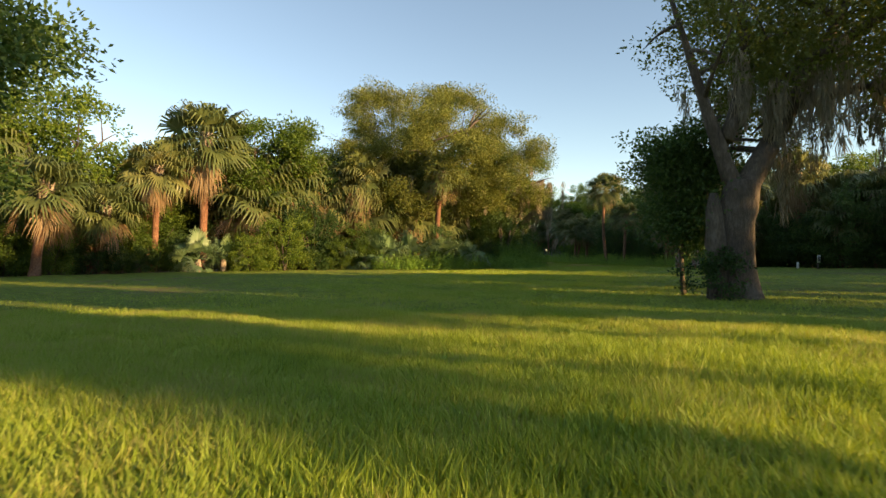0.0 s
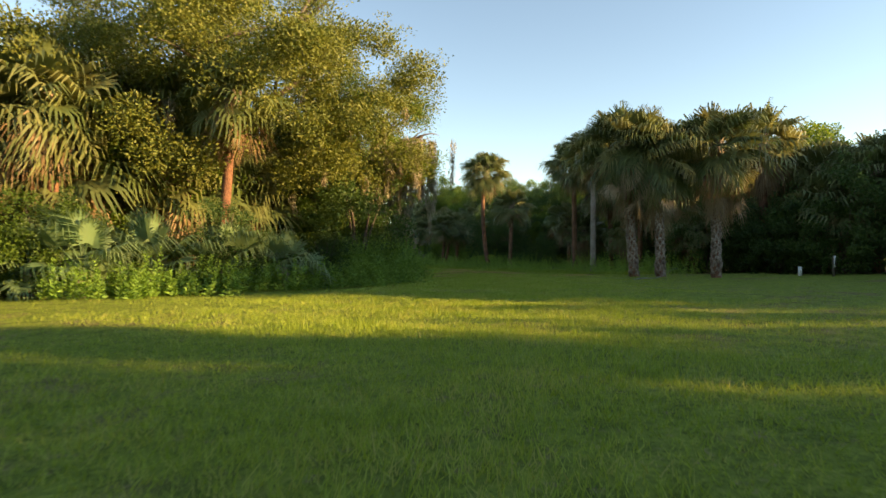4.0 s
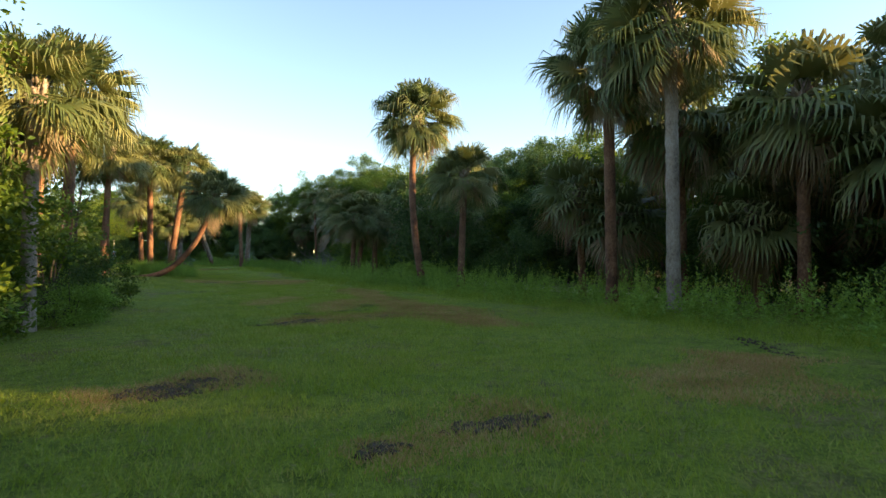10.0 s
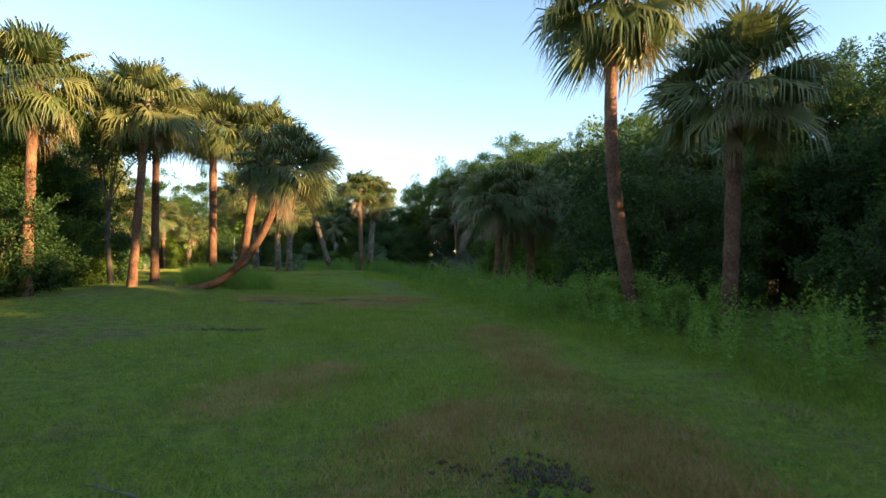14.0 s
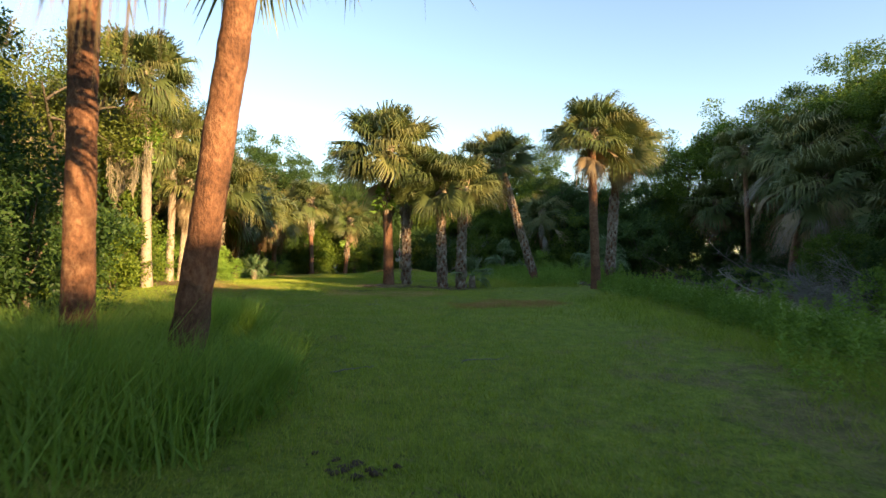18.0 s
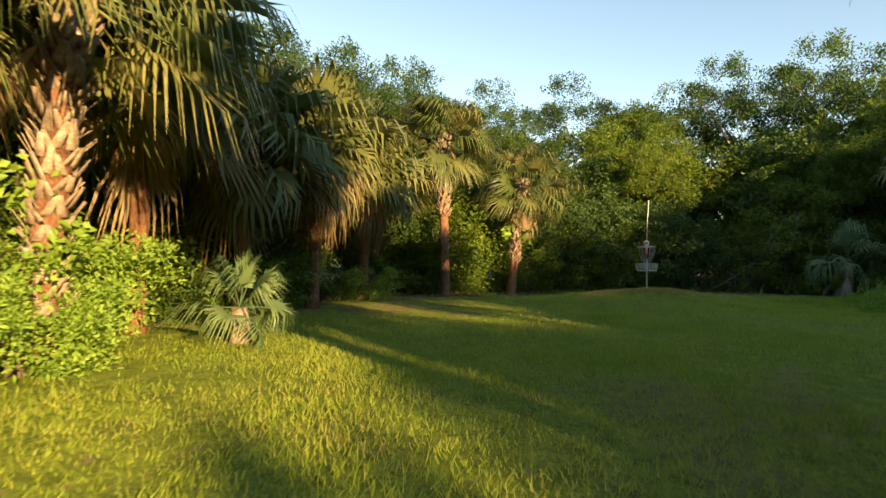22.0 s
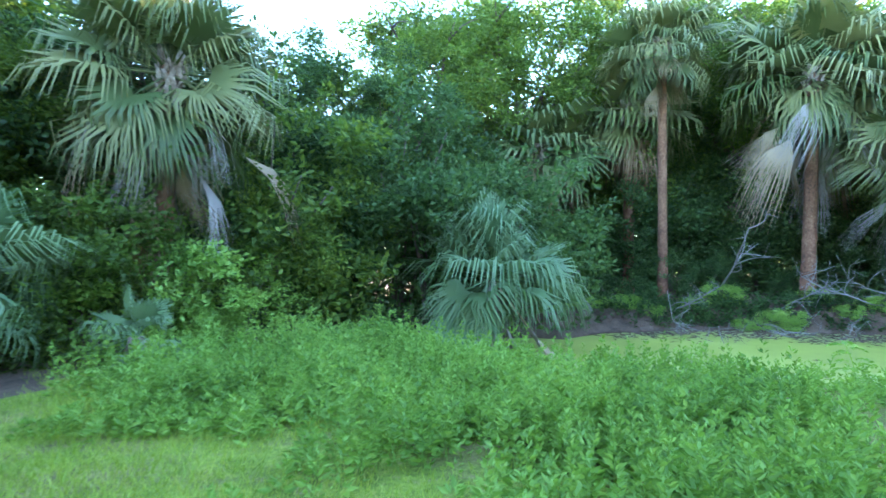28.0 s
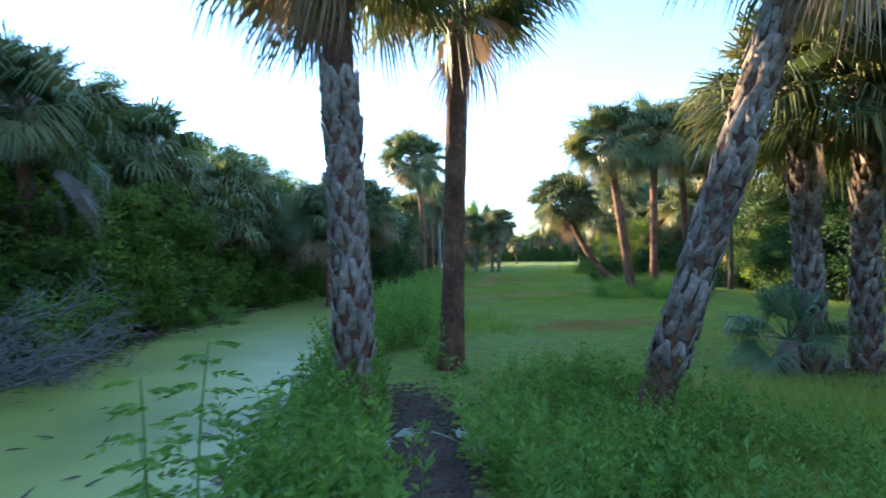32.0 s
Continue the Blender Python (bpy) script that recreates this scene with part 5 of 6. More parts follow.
weeds([(19.4, 125.2), (21.4, 121.0), (22.8, 116.5), (23.3, 112), (24.0, 107)], 0.9, 1100, 0.12, 0.55, 312, "dark ferns and seedlings under the far palms", leaf=0.11, per=30, mat=M_SHRUB_DARK)
weeds([(22.5, 46), (23, 52), (22.5, 59), (21.5, 66), (20.5, 72), (19.2, 80), (18.2, 87), (17.6, 94)], 1.6, 1700, 0.45, 1.2, 301, "tall green weeds along the lawn's edge", leaf=0.1, per=34)
weeds([(17.0, 92), (15.2, 99), (13.6, 105), (13.5, 108.5), (11.6, 112.0)], 0.75, 1200, 0.3, 0.8, 302, "bright green weeds on the pond's bank", leaf=0.085, per=50)
weeds([(12.6, 107.5), (11.6, 111.0), (10.8, 113.6)], 0.7, 160, 0.5, 1.0, 310, "taller weeds by the litter strip", leaf=0.11, per=44)
weeds([(12.6, 111.5), (11.6, 114.5), (11.2, 117), (11.0, 120)], 0.5, 420, 0.1, 0.32, 311, "low green plants at the water's edge", leaf=0.07, per=26)
weeds([(10.9, 113.5), (9.9, 117.5), (9.2, 121), (8.6, 126)], 0.9, 800, 0.12, 0.4, 309, "low bright green weeds on the pond's bank", leaf=0.07, per=30)
weeds([(4.4, 42.2), (6.0, 44.2), (6.6, 46.5), (6.2, 50)], 1.05, 1500, 0.6, 1.7, 303, "rank green weeds below the oak", leaf=0.085, per=80)
weeds([(-4, 35), (2, 38), (6.5, 41.5)], 0.9, 700, 0.4, 1.0, 304, "weeds before the shrubs")
weeds([(6.2, 86.0), (8.2, 86.2)], 1.2, 120, 0.3, 0.7, 305, "weeds round two palm trunks", leaf=0.09)
weeds([(5.2, 127.4), (8, 126.8), (11, 126)], 1.5, 800, 0.25, 0.7, 306, "low green weeds before the thicket", leaf=0.09, per=36)
weeds([(4.6, 125.4), (6.4, 126.2)], 0.9, 420, 0.12, 0.4, 313, "low green herbs before the thicket", leaf=0.085, per=34)
weeds([(6.6, 119.6), (6.4, 122), (7.8, 125.3)], 1.35, 1500, 0.25, 0.62, 307, "lush bright green weeds on the bank", leaf=0.08, per=46)
weeds([(8.6, 113.5), (9.6, 110.0), (10.2, 106.5)], 1.2, 900, 0.2, 0.55, 308, "low weeds round the leaning palm", leaf=0.075, per=36)


# ---- disc golf basket on its mound ----
def wire_ring(r, z, w=0.006, n=40):
    t = np.linspace(0, 2 * np.pi, n + 1)
    return tube(np.stack([r * np.cos(t), r * np.sin(t), np.full(n + 1, z)], -1), np.full(n + 1, w), 6, cap=False)


M_GALV = solid_material("galvanised_steel", [(0.2, (0.32, 0.32, 0.31)), (0.8, (0.58, 0.57, 0.54))], 30.0, 0.42, 0.05, metal=0.7)
M_CREAM = solid_material("cream_painted_steel", [(0.2, (0.52, 0.48, 0.38)), (0.8, (0.72, 0.68, 0.56))], 25.0, 0.5, 0.05)
M_RED = solid_material("red_plastic", [(0.2, (0.55, 0.04, 0.03)), (0.8, (0.75, 0.09, 0.06))], 20.0, 0.45, 0.05)
M_WHITE = solid_material("white_paint", [(0.2, (0.55, 0.54, 0.52)), (0.8, (0.80, 0.79, 0.76))], 20.0, 0.6, 0.05)
M_INK = solid_material("dark_print", [(0.2, (0.05, 0.05, 0.05)), (0.8, (0.14, 0.13, 0.12))], 20.0, 0.6, 0.0)


def disc_basket(x, y):
    b = thing("disc_golf_basket", pose(x, y, high(x, y) - 0.02, 0, 0, -8), "cream steel disc golf basket with chains and tall pole", "disc golf basket")
    part("pole", smooth(mesh_of("pole", [tube(np.array([[0, 0, -0.2], [0, 0, 0.8], [0, 0, 1.5]]), [0.026] * 3, 14)], M_CREAM)), b)
    part("marker_pole", smooth(mesh_of("marker_pole", [tube(np.array([[0, 0, 1.5], [0.03, 0, 2.2], [0.075, 0, 2.86]]), [0.017, 0.016, 0.014], 10)], M_CREAM)), b, label="slim slightly bent upright pole")
    part("sleeve", smooth(mesh_of("sleeve", [tube(np.array([[0, 0, 0.98], [0, 0, 1.3]]), [0.036, 0.036], 14)], M_RED)), b, label="bright red sleeve round the pole")
    tray = part("tray", mesh_of("tray_ring", [wire_ring(0.345, 0.83, 0.008)], M_CREAM), b)
    for k, z in enumerate((0.775, 0.72, 0.665, 0.62)):
        part("ring", smooth(mesh_of("tray_hoop", [wire_ring(0.345 - 0.012 * (k + 1), z)], M_CREAM)), tray)
    for r in (0.10, 0.2):
        part("ring", mesh_of("tray_floor_hoop", [wire_ring(r, 0.61)], M_CREAM), tray)
    bar = mesh_of("tray_bar", [tube(np.array([[0.02, 0, 0.605], [0.297, 0, 0.61], [0.345, 0, 0.83]]), [0.006] * 3, 5)], M_CREAM)
    for i in range(16):
        part("bar", bar, tray, pose(0, 0, 0, 0, 0, i * 22.5))
    hanger = part("chain_hanger", mesh_of("hanger_ring", [wire_ring(0.275, 1.385, 0.011), wire_ring(0.275, 1.36, 0.011)], M_GALV), b)
    arm = mesh_of("hanger_arm", [tube(np.array([[0.02, 0, 1.40], [0.275, 0, 1.385]]), [0.008, 0.008], 6)], M_GALV)
    for i in range(6):
        part("arm", arm, hanger, pose(0, 0, 0, 0, 0, i * 60))
    def chain(r0, r1, z1, sag):
        t = np.linspace(0, 1, 30)
        pts = np.stack([r0 + (r1 - r0) * t ** 1.25, 0 * t, 1.365 + (z1 - 1.365) * t - sag * np.sin(np.pi * t)], -1)
        links = []
        for i in range(29):
            p, q = pts[i], pts[i + 1]
            s = np.array([0, 0.006, 0]) if i % 2 else unit(np.cross(q - p, [0, 1.0, 0])) * 0.006
            links += [tube(np.array([p - s, q - s]), [0.0028, 0.0028], 4), tube(np.array([p + s, q + s]), [0.0028, 0.0028], 4)]
        return mesh_of("chain", links, M_GALV)
    outer, inner = chain(0.27, 0.05, 0.74, 0.03), chain(0.17, 0.04, 0.78, 0.03)
    for i in range(14):
        part("chain", outer, b, pose(0, 0, 0, 0, 0, i * 25.7))
    for i in range(7):
        part("chain", inner, b, pose(0, 0, 0, 0, 0, i * 51.4 + 12))
    n = 28
    t = np.linspace(0, 2 * np.pi, n, endpoint=False)
    disc = [(np.concatenate([np.stack([r * np.cos(t), np.full(n, yy), r * np.sin(t)], -1) for r, yy in ((0.088, -0.006), (0.088, 0.006))] + [[[0, -0.006, 0], [0, 0.006, 0]]]),
             [np.stack([np.arange(n), (np.arange(n) + 1) % n, n + (np.arange(n) + 1) % n, n + np.arange(n)], -1),
              np.stack([np.arange(n), (np.arange(n) + 1) % n, np.full(n, 2 * n)], -1)[:, ::-1], np.stack([n + np.arange(n), n + (np.arange(n) + 1) % n, np.full(n, 2 * n + 1)], -1)])]
    plate = part("number_plate", mesh_of("number_plate", disc, M_WHITE), b, pose(0, -0.035, 1.485), "round white plate with a red block")
    box = lambda x0, x1, z0, z1, y0, y1: (np.array([[x0, y0, z0], [x1, y0, z0], [x1, y1, z0], [x0, y1, z0], [x0, y0, z1], [x1, y0, z1], [x1, y1, z1], [x0, y1, z1]]),
                                          np.array([[0, 3, 2, 1], [4, 5, 6, 7], [0, 1, 5, 4], [1, 2, 6, 5], [2, 3, 7, 6], [3, 0, 4, 7]]))
    part("red_block", mesh_of("red_block", [box(-0.06, 0.06, -0.035, 0.04, -0.011, -0.005)], M_RED), plate)
    part("white_bar", mesh_of("white_bar", [box(-0.02, 0.02, -0.012, 0.018, -0.015, -0.010)], M_WHITE), plate)
    return b


disc_basket(-1.65, 120.9)


def box_mesh(name, boxes, mat):
    out = []
    for x0, x1, y0, y1, z0, z1 in boxes:
        out.append((np.array([[x0, y0, z0], [x1, y0, z0], [x1, y1, z0], [x0, y1, z0], [x0, y0, z1], [x1, y0, z1], [x1, y1, z1], [x0, y1, z1]]),
                    np.array([[0, 3, 2, 1], [4, 5, 6, 7], [0, 1, 5, 4], [1, 2, 6, 5], [2, 3, 7, 6], [3, 0, 4, 7]])))
    return mesh_of(name, out, mat)


# ---- tee sign, posts and table at the edge of the first lawn ----
sign = thing("tee_sign", pose(25.9, 39.4, high(25.9, 39.4), 0, 0, 32), "small white framed sign board on a dark post", "sign")
part("post", box_mesh("sign_post", [(-0.04, 0.04, 0.01, 0.09, -0.1, 0.95)], M_TWIG), sign)
part("board", box_mesh("sign_board", [(-0.20, 0.20, -0.015, 0.008, 0.42, 0.95)], M_WHITE), sign)
part("panel", box_mesh("sign_panel", [(-0.12, 0.12, -0.022, -0.017, 0.52, 0.86)], M_INK), sign, label="grey printed panel that cannot be read")
for x, y, h in ((25.2, 40.6, 0.45), (29.3, 35.5, 0.6)):
    p = thing("marker_post", pose(x, y, high(x, y)), "short white marker post in the grass", "post", "marker posts")
    part("post", box_mesh("marker_post", [(-0.06, 0.06, -0.06, 0.06, -0.1, h)], M_WHITE), p)
table = thing("picnic_table", pose(31.5, 32.0, high(31.5, 32.0), 0, 0, 25), "weathered wooden picnic table under the trees", "picnic table")
for k in range(5):
    part("plank", box_mesh("table_plank", [(-1.0, 1.0, -0.36 + k * 0.145, -0.23 + k * 0.145, 0.72, 0.76)], M_DEADWOOD), table)
for sy in (-0.65, 0.65):
    part("bench", box_mesh("table_bench", [(-1.0, 1.0, sy - 0.13, sy + 0.13, 0.42, 0.46)], M_DEADWOOD), table)
for sx in (-0.7, 0.7):
    part("leg", box_mesh("table_leg", [(sx - 0.045, sx + 0.045, -0.3, -0.2, -0.05, 0.72)], M_DEADWOOD), table)
    part("leg", box_mesh("table_leg", [(sx - 0.045, sx + 0.045, 0.2, 0.3, -0.05, 0.72)], M_DEADWOOD), table)
    part("brace", box_mesh("table_brace", [(sx - 0.04, sx + 0.04, -0.75, 0.75, 0.34, 0.42)], M_DEADWOOD), table)


# ---- turned soil, litter and fallen wood ----
def clods(name, x, y, rx, ry, turn, n, size, mat, label, seed, category="soil patch", flat=0.5):
    """A patch of small lumps lying on the ground."""
    r = np.random.RandomState(seed)
    heaps = 10 + int(14 * rx * ry)
    ha, hq = r.uniform(0, 6.283, heaps), np.abs(r.normal(size=heaps)) * 0.5
    pick = np.minimum(heaps - 1, (heaps * r.uniform(0, 1, n) ** 1.6).astype(int))
    q = hq[pick]
    u = q * rx * np.cos(ha[pick]) + r.normal(size=n) * (0.05 + 0.26 * rx * r.uniform(0.3, 1, heaps)[pick])
    v = q * ry * np.sin(ha[pick]) + r.normal(size=n) * (0.04 + 0.26 * ry * r.uniform(0.3, 1, heaps)[pick])
    ct, st = math.cos(radians(turn)), math.sin(radians(turn))
    px, py = x + u * ct - v * st, y + u * st + v * ct
    s = size * r.uniform(0.25, 1.5, n) * np.exp(-0.35 * q)
    octa = np.array([[1, 0, 0], [0, 1, 0], [-1, 0, 0], [0, -1, 0], [0, 0, 1], [0, 0, -0.6]], float)
    vv = octa[None] * s[:, None, None] * (1 + 0.35 * r.normal(size=(n, 6, 1))) * [1, 1, flat]
    vv = vv + np.stack([px, py, lie(px, py) + 0.25 * s * flat], -1)[:, None, :]
    f = np.array([[0, 1, 4], [1, 2, 4], [2, 3, 4], [3, 0, 4], [1, 0, 5], [2, 1, 5], [3, 2, 5], [0, 3, 5]])
    k = np.arange(n)[:, None, None] * 6
    return tagged(new(name, mesh_of(name, [(vv.reshape(-1, 3), (k + f[None]).reshape(-1, 3))], mat)), label, category, kind="stuff")


for i, (x, y, rx, ry, turn, n) in enumerate(((9.9, 50.4, 0.95, 0.5, 20, 1900), (12.75, 47.1, 0.5, 0.2, -5, 800), (11.6, 46.9, 0.22, 0.16, 10, 220), (14.6, 58.3, 1.2, 0.6, 5, 2200), (12.5, 57.9, 1.1, 0.4, 5, 1900), (15.1, 62.1, 0.6, 0.4, 10, 500),
                                                 (12.6, 60.2, 0.4, 0.3, 0, 250), (14.3, 60.6, 0.8, 0.5, 20, 500), (9.8, 79.7, 1.1, 0.5, 30, 1800), (12.2, 80.8, 1.7, 0.4, 8, 2200), (13.7, 80.5, 0.9, 0.35, -15, 900), (11.0, 79.0, 0.8, 0.4, 10, 800),
                                                 (10.0, 84.8, 0.8, 0.3, 0, 70), (2.7, 101.4, 0.8, 0.4, 15, 500), (19.4, 49.8, 1.6, 0.2, 60, 160), (10.4, 72.4, 1.6, 0.4, 5, 500))):
    clods("soil_patch", x, y, rx, ry, turn, n // 2, 0.05, M_SOIL, "dark turned soil with torn turf", 500 + i)
for i, (x, y, rx, ry) in enumerate(((10.3, 80.6, 0.7, 0.25), (10.9, 78.8, 0.6, 0.2), (9.9, 79.0, 0.5, 0.2))):
    clods("sand_patch", x, y, rx, ry, 15, 800, 0.026, M_SAND, "pale sandy soil among the torn turf", 540 + i, flat=0.3)
for i, (x, y, rx, ry) in enumerate(((3.3, 104.7, 1.3, 0.9), (6.1, 104.6, 1.2, 0.7), (-6.2, 101.8, 1.4, 2.2), (-9.2, 120.6, 1.2, 2.5))):
    clods("leaf_litter", x, y, rx, ry, 0, 900, 0.045, M_TAN_LITTER, "brown palm litter at the foot of the trunks", 520 + i, "leaf litter", 0.3)
clods("leaf_litter", 11.9, 109.9, 3.6, 0.6, 108, 5200, 0.045, M_LITTER, "trodden strip of brown palm litter among the weeds", 526, "leaf litter", 0.3)
clods("bare_mound_soil", -1.7, 120.5, 1.5, 1.1, 0, 2600, 0.028, M_SOIL, "bare grey-brown soil round the basket pole", 530, "soil patch", 0.3)


def dead_branch(name, x, y, length, rise, turn, seed, label, r=0.035, twigs=9, group="dead branches", z=None, category="dead branch", mat=None):
    """A crooked leafless branch with side twigs, lying or leaning."""
    q = np.random.RandomState(seed)
    ob = thing(name, pose(x, y, (high(x, y) if z is None else z), 0, 0, turn), label, category, group)
    t = np.linspace(0, 1, 9)[:, None]
    main = np.hstack([t * length, 0 * t, 0.02 + rise * t ** 1.2]) + np.cumsum(q.normal(size=(9, 3)) * 0.05 * length / 4, axis=0)
    main[0] = [0, 0, -0.05]
    part("branch", smooth(mesh_of("dead_branch", [tube(main, np.linspace(r, r * 0.3, 9), 6, 0.1, q)], mat or M_DEADWOOD)), ob)
    tw = []
    for i in range(twigs):
        k = q.randint(2, 9)
        e = main[k] + unit(q.normal(size=3) + [0.8, 0, 0.5]) * length * q.uniform(0.15, 0.4)
        m = (main[k] + e) / 2 + q.normal(size=3) * 0.06 * length
        pts = bez(main[k], m, e, 6)
        tw.append(tube(pts, np.linspace(r * 0.4, r * 0.1, 6), 4))
        for j in range(2):
            e2 = pts[3 + j] + unit(q.normal(size=3) + [0.3, 0, 0.3]) * length * 0.14
            tw.append(tube(np.array([pts[3 + j], e2]), [r * 0.18, r * 0.08], 4))
    tagged(part("twigwork", mesh_of("dead_twigs", tw, mat or M_DEADWOOD), ob), kind="stuff")
    return ob


q = np.random.RandomState(61)
dead_branch("dead_snag", 21.6, 114.9, 2.4, 1.3, 200, 601, "bleached crooked snag at the pond's far shore", 0.09, 16, mat=M_BLEACHED)
pole = thing("fallen_branch", pose(14.6, 116.45, WATER_Z), "dark bent branch lying on the duckweed", "dead branch")
part("branch", smooth(mesh_of("bent_branch", [tube(np.array([[0, 0, 0.0], [1.6, -1.0, 0.03], [3.2, -2.0, 0.06], [4.6, -3.1, 0.10], [4.9, -3.1, 0.16], [4.2, -2.2, 0.14], [3.6, -1.3, 0.06]]), [0.03, 0.04, 0.045, 0.045, 0.04, 0.03, 0.02], 7)], M_TWIG)), pole)
for i in range(26):
    y = 99 + i * 1.02 + q.normal() * 0.2
    x = np.interp(y, [90, 98, 107, 114, 120, 126], [26.4, 25.2, 23.8, 22.8, 21.8, 18.8]) + q.normal() * 0.5
    dead_branch("dead_branch", x, y, q.uniform(1.5, 2.8), q.uniform(0.1, 0.9), 180 + q.uniform(-70, 70), 610 + i, "tangled grey dead branches on the far bank", 0.03, 12)
for i in range(26):
    dead_branch("dead_branch", 22.9 + q.normal() * 0.6, 106.2 + q.normal() * 1.5, q.uniform(1.8, 3.0), q.uniform(0.5, 1.6), 150 + q.uniform(0, 90), 640 + i, "pile of grey brushwood by the water", 0.03, 18)
dead_branch("dead_branch", 18.6, 125.2, 3.2, 1.9, 160, 650, "pale dead limb leaning out of the bank", 0.05, 8)
dead_branch("dead_branch", 23.0, 122.4, 3.4, 2.4, 205, 651, "pale dead limb leaning out of the bank", 0.05, 6)
for i, (x, y, L, rise, turn) in enumerate(((0.6, 130.6, 2.6, 2.9, 20), (1.6, 130.2, 2.2, 3.4, 70), (-0.6, 130.8, 3.0, 2.2, 350), (2.8, 130.6, 2.4, 2.6, 150), (9.6, 129.6, 2.0, 2.4, 110), (-2.4, 131.0, 2.4, 3.0, 40))):
    dead_branch("dead_branch", x, y, L, rise, turn, 670 + i, "bare grey limb in the thicket", 0.045, 16, "bare limbs in the thicket")
dead_branch("fallen_branch", 15.5, 39.9, 2.3, 0.15, 20, 652, "long fallen stick below the palms", 0.025, 3)
for i, (x, y) in enumerate(((9.9, 89.6), (8.2, 88.0), (-3.2, 100.2), (1.0, 101.6), (12.0, 62.0), (6.0, 96.6))):
    dead_branch("stick", x, y, 0.7, 0.04, 40 * i, 660 + i, "small pale stick on the lawn", 0.012, 2, "sticks on the lawn", category="stick")


def shore_litter(line, half, n, seed, label, mat, size):
    """Sticks and leaves strewn along a shore."""
    r = np.random.RandomState(seed)
    p = band(r, line, half, n)
    a, L = r.uniform(0, 6.283, n), size * r.uniform(0.4, 1.6, n)
    base = np.maximum(lie(p[:, 0], p[:, 1]), WATER_Z) + 0.012
    c = np.column_stack([p, base])
    w = np.stack([np.cos(a), np.sin(a), r.uniform(-0.02, 0.22, n)], -1) * L[:, None]
    s = np.stack([-np.sin(a), np.cos(a), 0 * a], -1) * (0.012 + 0.05 * L)[:, None]
    up = np.array([0, 0, 0.02])
    v = np.stack([c - s, c + s, c + w, c + w * 0.4 + up], 1).reshape(-1, 3)
    k = np.arange(n)[:, None] * 4
    return tagged(new("shore_litter", mesh_of("shore_litter", [(v, np.concatenate([k + [0, 1, 3], k + [1, 2, 3], k + [2, 0, 3]]))], mat)), label, "debris", kind="stuff")


FAR_SHORE = [(18.2, 125.6), (20.6, 121.6), (21.9, 116), (22.2, 111), (22.9, 104.5), (24.6, 97), (25.6, 90)]
shore_litter(FAR_SHORE, 1.1, 6500, 701, "dark sticks and leaves along the far shore", M_LITTER, 0.22)
shore_litter([(17.6, 125.0), (19.8, 121.3), (20.9, 116), (21.3, 111), (21.9, 104.5)], 0.8, 420, 702, "dark scraps floating on the duckweed", M_TWIG, 0.2)
shore_litter([(12, 121), (15, 117), (17.5, 112), (18.5, 106)], 2.2, 90, 703, "a few twigs floating on the duckweed", M_TWIG, 0.2)
shore_litter([(13.4, 111.5), (14.6, 108.5), (16.2, 103)], 0.5, 160, 704, "broken sticks at the near shore", M_TWIG, 0.3)
shore_litter([(-9, 119.5), (-7, 124.5), (-3, 128.6), (3, 128.8)], 1.0, 1600, 705, "brown fallen leaves under the thicket", M_LITTER, 0.12)
shore_litter([(-6.2, 100.6), (-5.2, 104)], 1.0, 500, 706, "dry tan palm litter below the pale trunks", M_DEAD, 0.3)
shore_litter([(2.6, 104.5), (6.9, 104.4)], 0.8, 500, 707, "dry palm litter round the palm clump", M_LITTER, 0.25)
shore_litter([(2.4, 104.4), (3.7, 104.3)], 0.4, 420, 708, "heap of dry red-brown palm leaf strips", M_DEAD, 0.45)


def tall_herb(x, y, h, seed):
    """A slender herb: a leaning stalk with arching pinnate leaves up to its top."""
    r = np.random.RandomState(seed)
    t = thing("tall_herb", pose(x, y, high(x, y)), "slender green herb with pinnate leaves on the bank", "weed", "tall herbs on the bank")
    line = bez((0, 0, -0.05), (r.normal() * 0.05, r.normal() * 0.05, h * 0.5), (r.normal() * 0.14, r.normal() * 0.14, h), 9)
    part("stalk", mesh_of("herb_stalk", [tube(line, np.linspace(0.011, 0.004, 9), 5)], M_WEED), t)
    c, w, size = [], [], []
    for k in range(int(8 + 9 * h)):
        u = 0.25 + 0.75 * (k + 0.5) / int(8 + 9 * h)
        i = min(7, int(u * 8))
        p = line[i] + (line[i + 1] - line[i]) * (u * 8 - i)
        a = k * 2.4 + r.normal() * 0.3
        L = (0.32 - 0.16 * u) * r.uniform(0.8, 1.2)
        d = np.array([math.cos(a), math.sin(a), 0.0])
        side = np.array([-d[1], d[0], 0.0])
        for j in range(1, 6):
            q = p + d * L * j / 5 + np.array([0, 0, 0.45 * L * (j / 5) - 0.6 * L * (j / 5) ** 2])
            for sg in ((-1, 1) if j < 5 else (0,)):
                c.append(q)
                w.append(side * sg + d * 0.7 + [0, 0, -0.15])
                size.append(0.085 * r.uniform(0.7, 1.25))
    size = np.array(size)
    part("foliage", mesh_of("herb_leaves", [leaf_cloud(np.array(c), np.array(w), size, size * 0.38, r)], M_WEED), t)
    return t


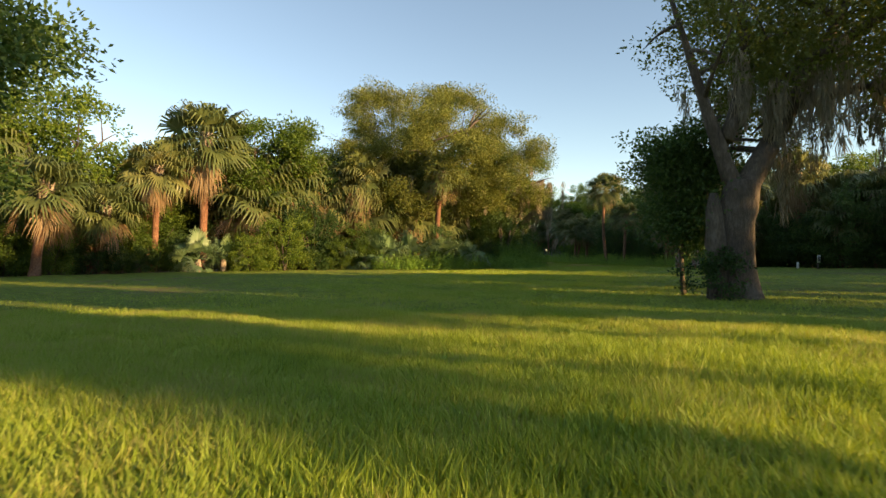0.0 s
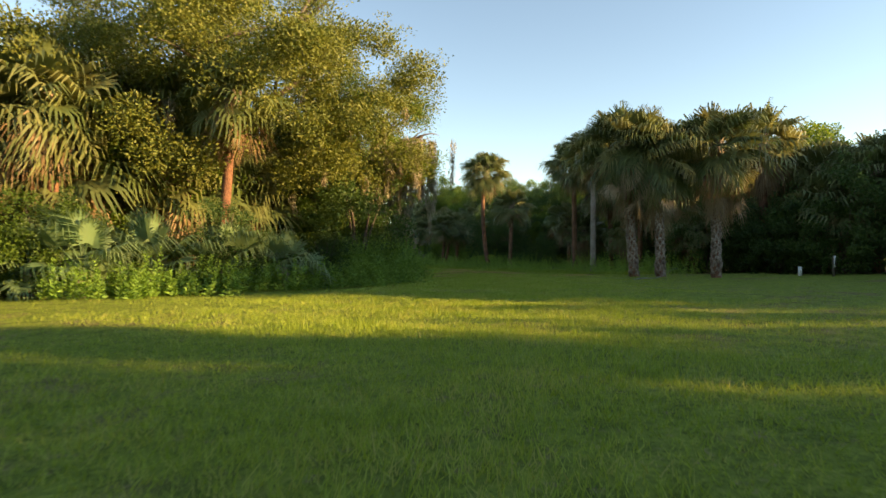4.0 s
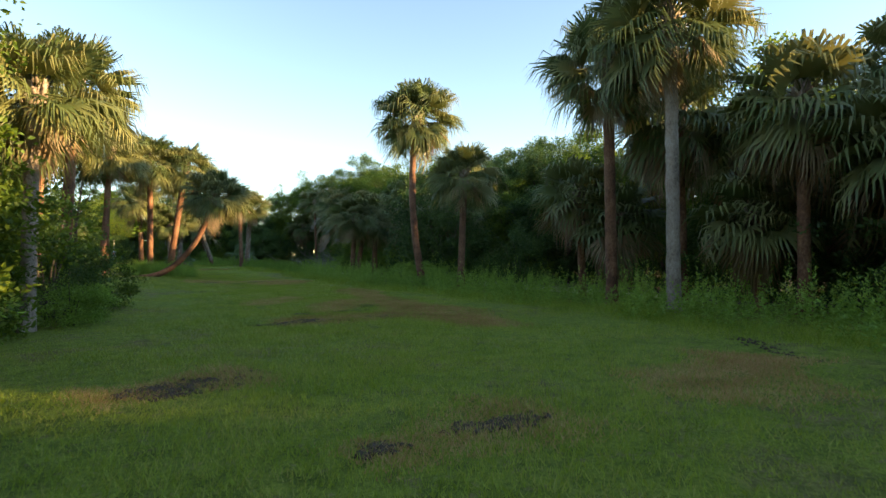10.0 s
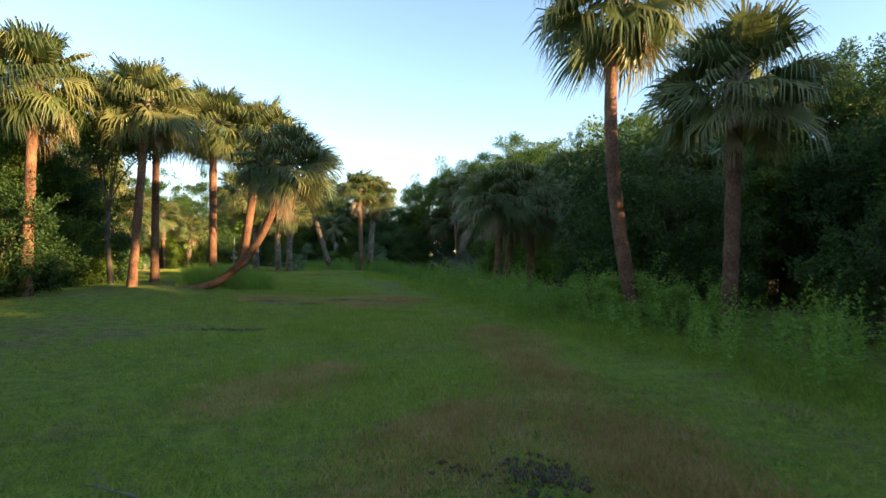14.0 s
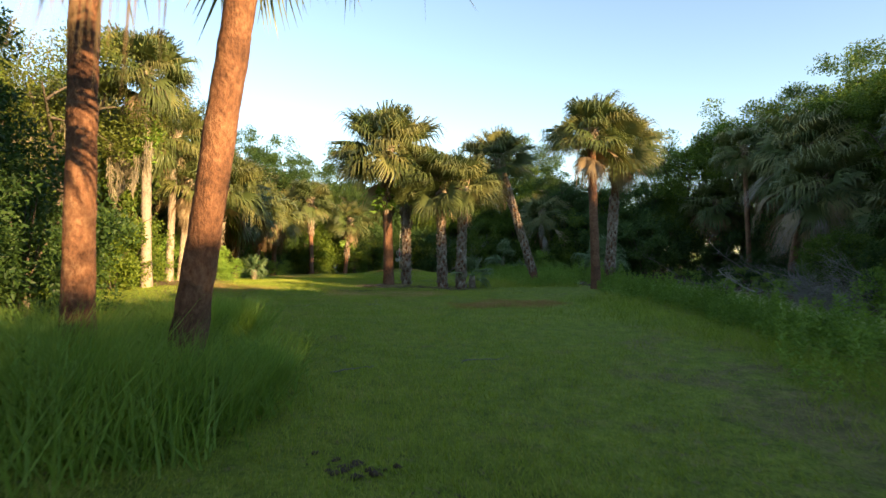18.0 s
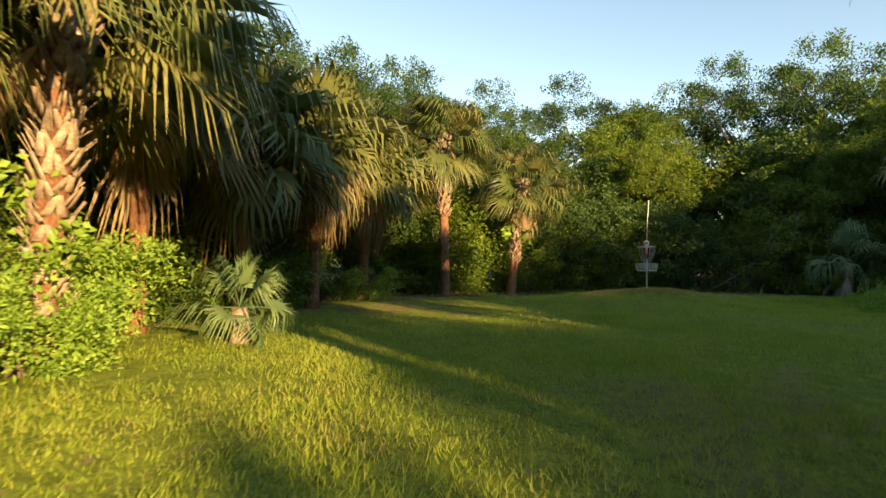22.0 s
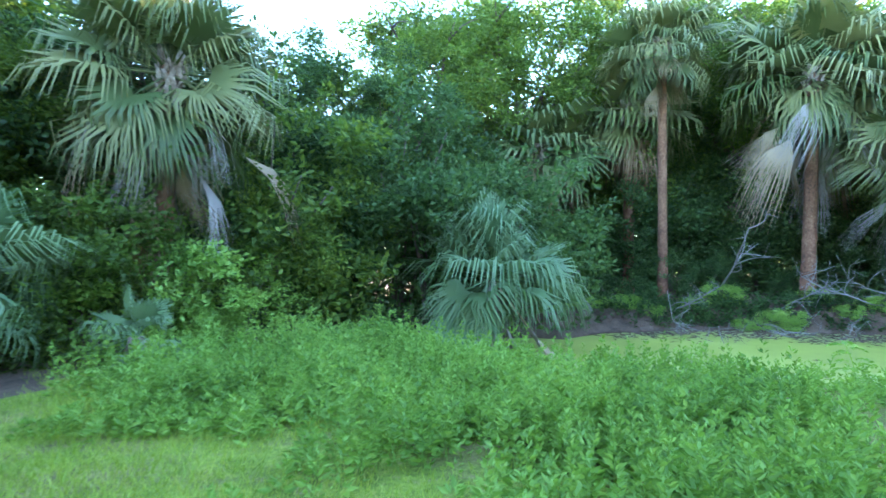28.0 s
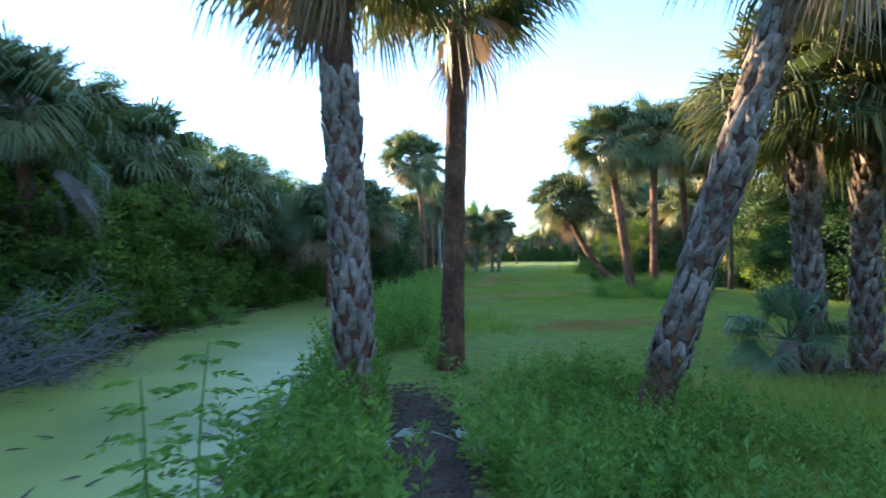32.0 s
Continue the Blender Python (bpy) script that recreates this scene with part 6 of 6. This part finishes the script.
for i, (x, y, h) in enumerate(((9.6, 118.5, 0.95), (9.75, 118.0, 0.8), (9.65, 117.4, 0.9), (10.0, 116.9, 1.0), (10.3, 116.5, 0.9), (9.9, 119.4, 0.6), (10.1, 117.6, 0.7), (10.6, 116.0, 0.85), (10.5, 115.2, 0.9),
                               (12.75, 112.7, 1.65), (12.5, 112.55, 1.5), (12.9, 112.4, 1.3), (12.6, 111.6, 1.0), (12.9, 111.2, 0.8), (12.4, 112.0, 0.75), (12.2, 112.4, 0.6), (13.0, 110.8, 0.9), (11.9, 112.9, 0.55), (11.3, 113.8, 0.9), (11.0, 114.4, 0.8))):
    tall_herb(x, y, h, 860 + i)

# ---- fallen frond pieces on the grass ----
q = np.random.RandomState(91)
for i, (x, y) in enumerate(((4.2, 103.2), (2.6, 103.6), (6.4, 102.9), (-4.6, 101.2), (-5.2, 104.0), (12.8, 107.6), (12.2, 106.4), (9.0, 90.4), (17.2, 40.6), (-8.6, 117.6))):
    f = thing("fallen_frond", pose(x, y, high(x, y) + 0.05, 0, 0, q.uniform(0, 360)), "dry brown palm frond lying on the grass", "palm frond", "fallen fronds")
    part("blade", DEAD_FANS[q.randint(3)], f, Matrix.Rotation(radians(6), 4, 'Y') @ Matrix.Diagonal((0.8, 0.8, 0.25, 1)))

for x, y, a in ((11.9, 109.6, 200), (10.1, 109.1, 260), (12.6, 109.4, 150)):
    f = thing("fallen_frond", pose(x, y, high(x, y) + 0.12, 0, 0, a), "bleached fan frond lying in the weeds", "palm frond", "fallen fronds")
    part("blade", PALE_FAN, f, Matrix.Rotation(radians(14), 4, 'Y') @ Matrix.Diagonal((0.6, 0.6, 0.4, 1)))

# ---- grass ----
def grass(name, line, half, n, lo, hi, seed, label, width=0.009, mat=None):
    r = np.random.RandomState(seed)
    p = band(r, line, half, n)
    p = p[pond_edge(p[:, 0], p[:, 1]) > 0.5]
    m = len(p)
    z = lie(p[:, 0], p[:, 1])
    clump = 0.5 + 0.3 * np.sin(p[:, 0] * 7.3 + 2.1 * np.sin(p[:, 1] * 3.1)) * np.sin(p[:, 1] * 6.1 + 1.7 * np.sin(p[:, 0] * 2.7)) + 0.3 * np.sin(p[:, 0] * 1.3 + 2) * np.sin(p[:, 1] * 1.1)
    h = r.uniform(lo, hi, m) * (0.5 + 0.9 * clump)
    a = r.uniform(0, 6.283, m)
    b = np.column_stack([p, z - 0.005])
    s = np.stack([np.cos(a), np.sin(a), 0 * a], -1) * width * 0.5
    tip = b + np.column_stack([r.normal(size=(m, 2)) * 0.5 * h[:, None], h])
    v = np.stack([b - s, b + s, tip], 1).reshape(-1, 3)
    k = np.arange(m)[:, None] * 3
    return tagged(new(name, mesh_of(name, [(v, k + [0, 1, 2])], mat or M_GRASS)), label, "grass", kind="stuff")


grass("lawn_grass", LAWN_LINE, 3.8, 620000, 0.04, 0.105, 401, "short mown grass blades", 0.011)
grass("lawn_grass", [(-1, 1), (0.5, 9)], 5.0, 300000, 0.035, 0.1, 403, "short mown grass blades", 0.0105)
grass("lawn_grass", LAWN_LINE, 8.0, 300000, 0.03, 0.08, 402, "short mown grass blades", 0.009)
grass("lawn_grass", [(0.5, 1.5), (2.2, 6.0)], 2.2, 26000, 0.09, 0.15, 408, "tufts of longer grass in the lawn", 0.013)
grass("tall_grass", [(4.9, 85.2), (8.3, 85.9)], 1.2, 11000, 0.25, 1.0, 404, "long arching grass round two palm trunks", 0.028, M_WEED)
grass("tall_grass", [(5.0, 89.2), (5.9, 88.7)], 0.42, 4200, 0.4, 0.95, 409, "arching clump of long green grass on the lawn", 0.026, M_WEED)
grass("tall_grass", [(1.5, 123.5), (4.5, 126.5), (7, 127)], 1.8, 16000, 0.06, 0.2, 405, "long bright green grass by the thicket", 0.011)
grass("tall_grass", [(21, 46), (21.2, 60), (19, 72), (17.3, 84), (15.5, 93), (12.6, 101)], 1.0, 40000, 0.10, 0.3, 406, "longer grass along the weeds", 0.012)
grass("tall_grass", [(9.5, 116), (8.0, 112), (8.6, 106)], 1.6, 26000, 0.10, 0.3, 407, "longer grass along the pond's bank", 0.011)

def dry_patch(x, y, dx, dy, half, n, seed):
    return grass("dry_grass", [(x - dx, y - dy), (x + dx, y + dy)], half, n, 0.03, 0.085, seed, "patch of dry brown grass on the lawn", 0.012, M_STRAW)


for i, (x, y, dx, dy, half, n) in enumerate(((16.4, 59.5, -0.2, 4.5, 0.8, 42000), (16.5, 68.0, 0.2, 4.0, 0.6, 20000), (12.4, 66.0, 0.8, 1.5, 0.6, 9000), (14.2, 62.5, 0.8, 2.0, 0.5, 12000), (11.6, 80.9, 3.0, 0.5, 1.1, 34000), (14.0, 80.0, 1.5, 1.5, 0.8, 16000),
                                             (13.6, 58.4, 1.8, 0.3, 0.8, 14000), (9.8, 50.5, 1.0, 0.4, 0.6, 6000), (12.4, 47.0, 1.0, 0.3, 0.5, 5000), (0.4, 125.4, 1.3, 0.3, 0.9, 40000), (-2.5, 101.0, 2.0, -1.0, 0.9, 7000), (4.5, 100.6, 2.0, 0.6, 0.9, 9000),
                                             (9.5, 98.5, 1.5, 1.0, 0.7, 10000), (-1.7, 121.0, 1.6, 0.3, 0.9, 14000), (16.8, 48.0, 1.5, 1.0, 0.7, 10000))):
    dry_patch(x, y, dx, dy, half, n, 420 + i)
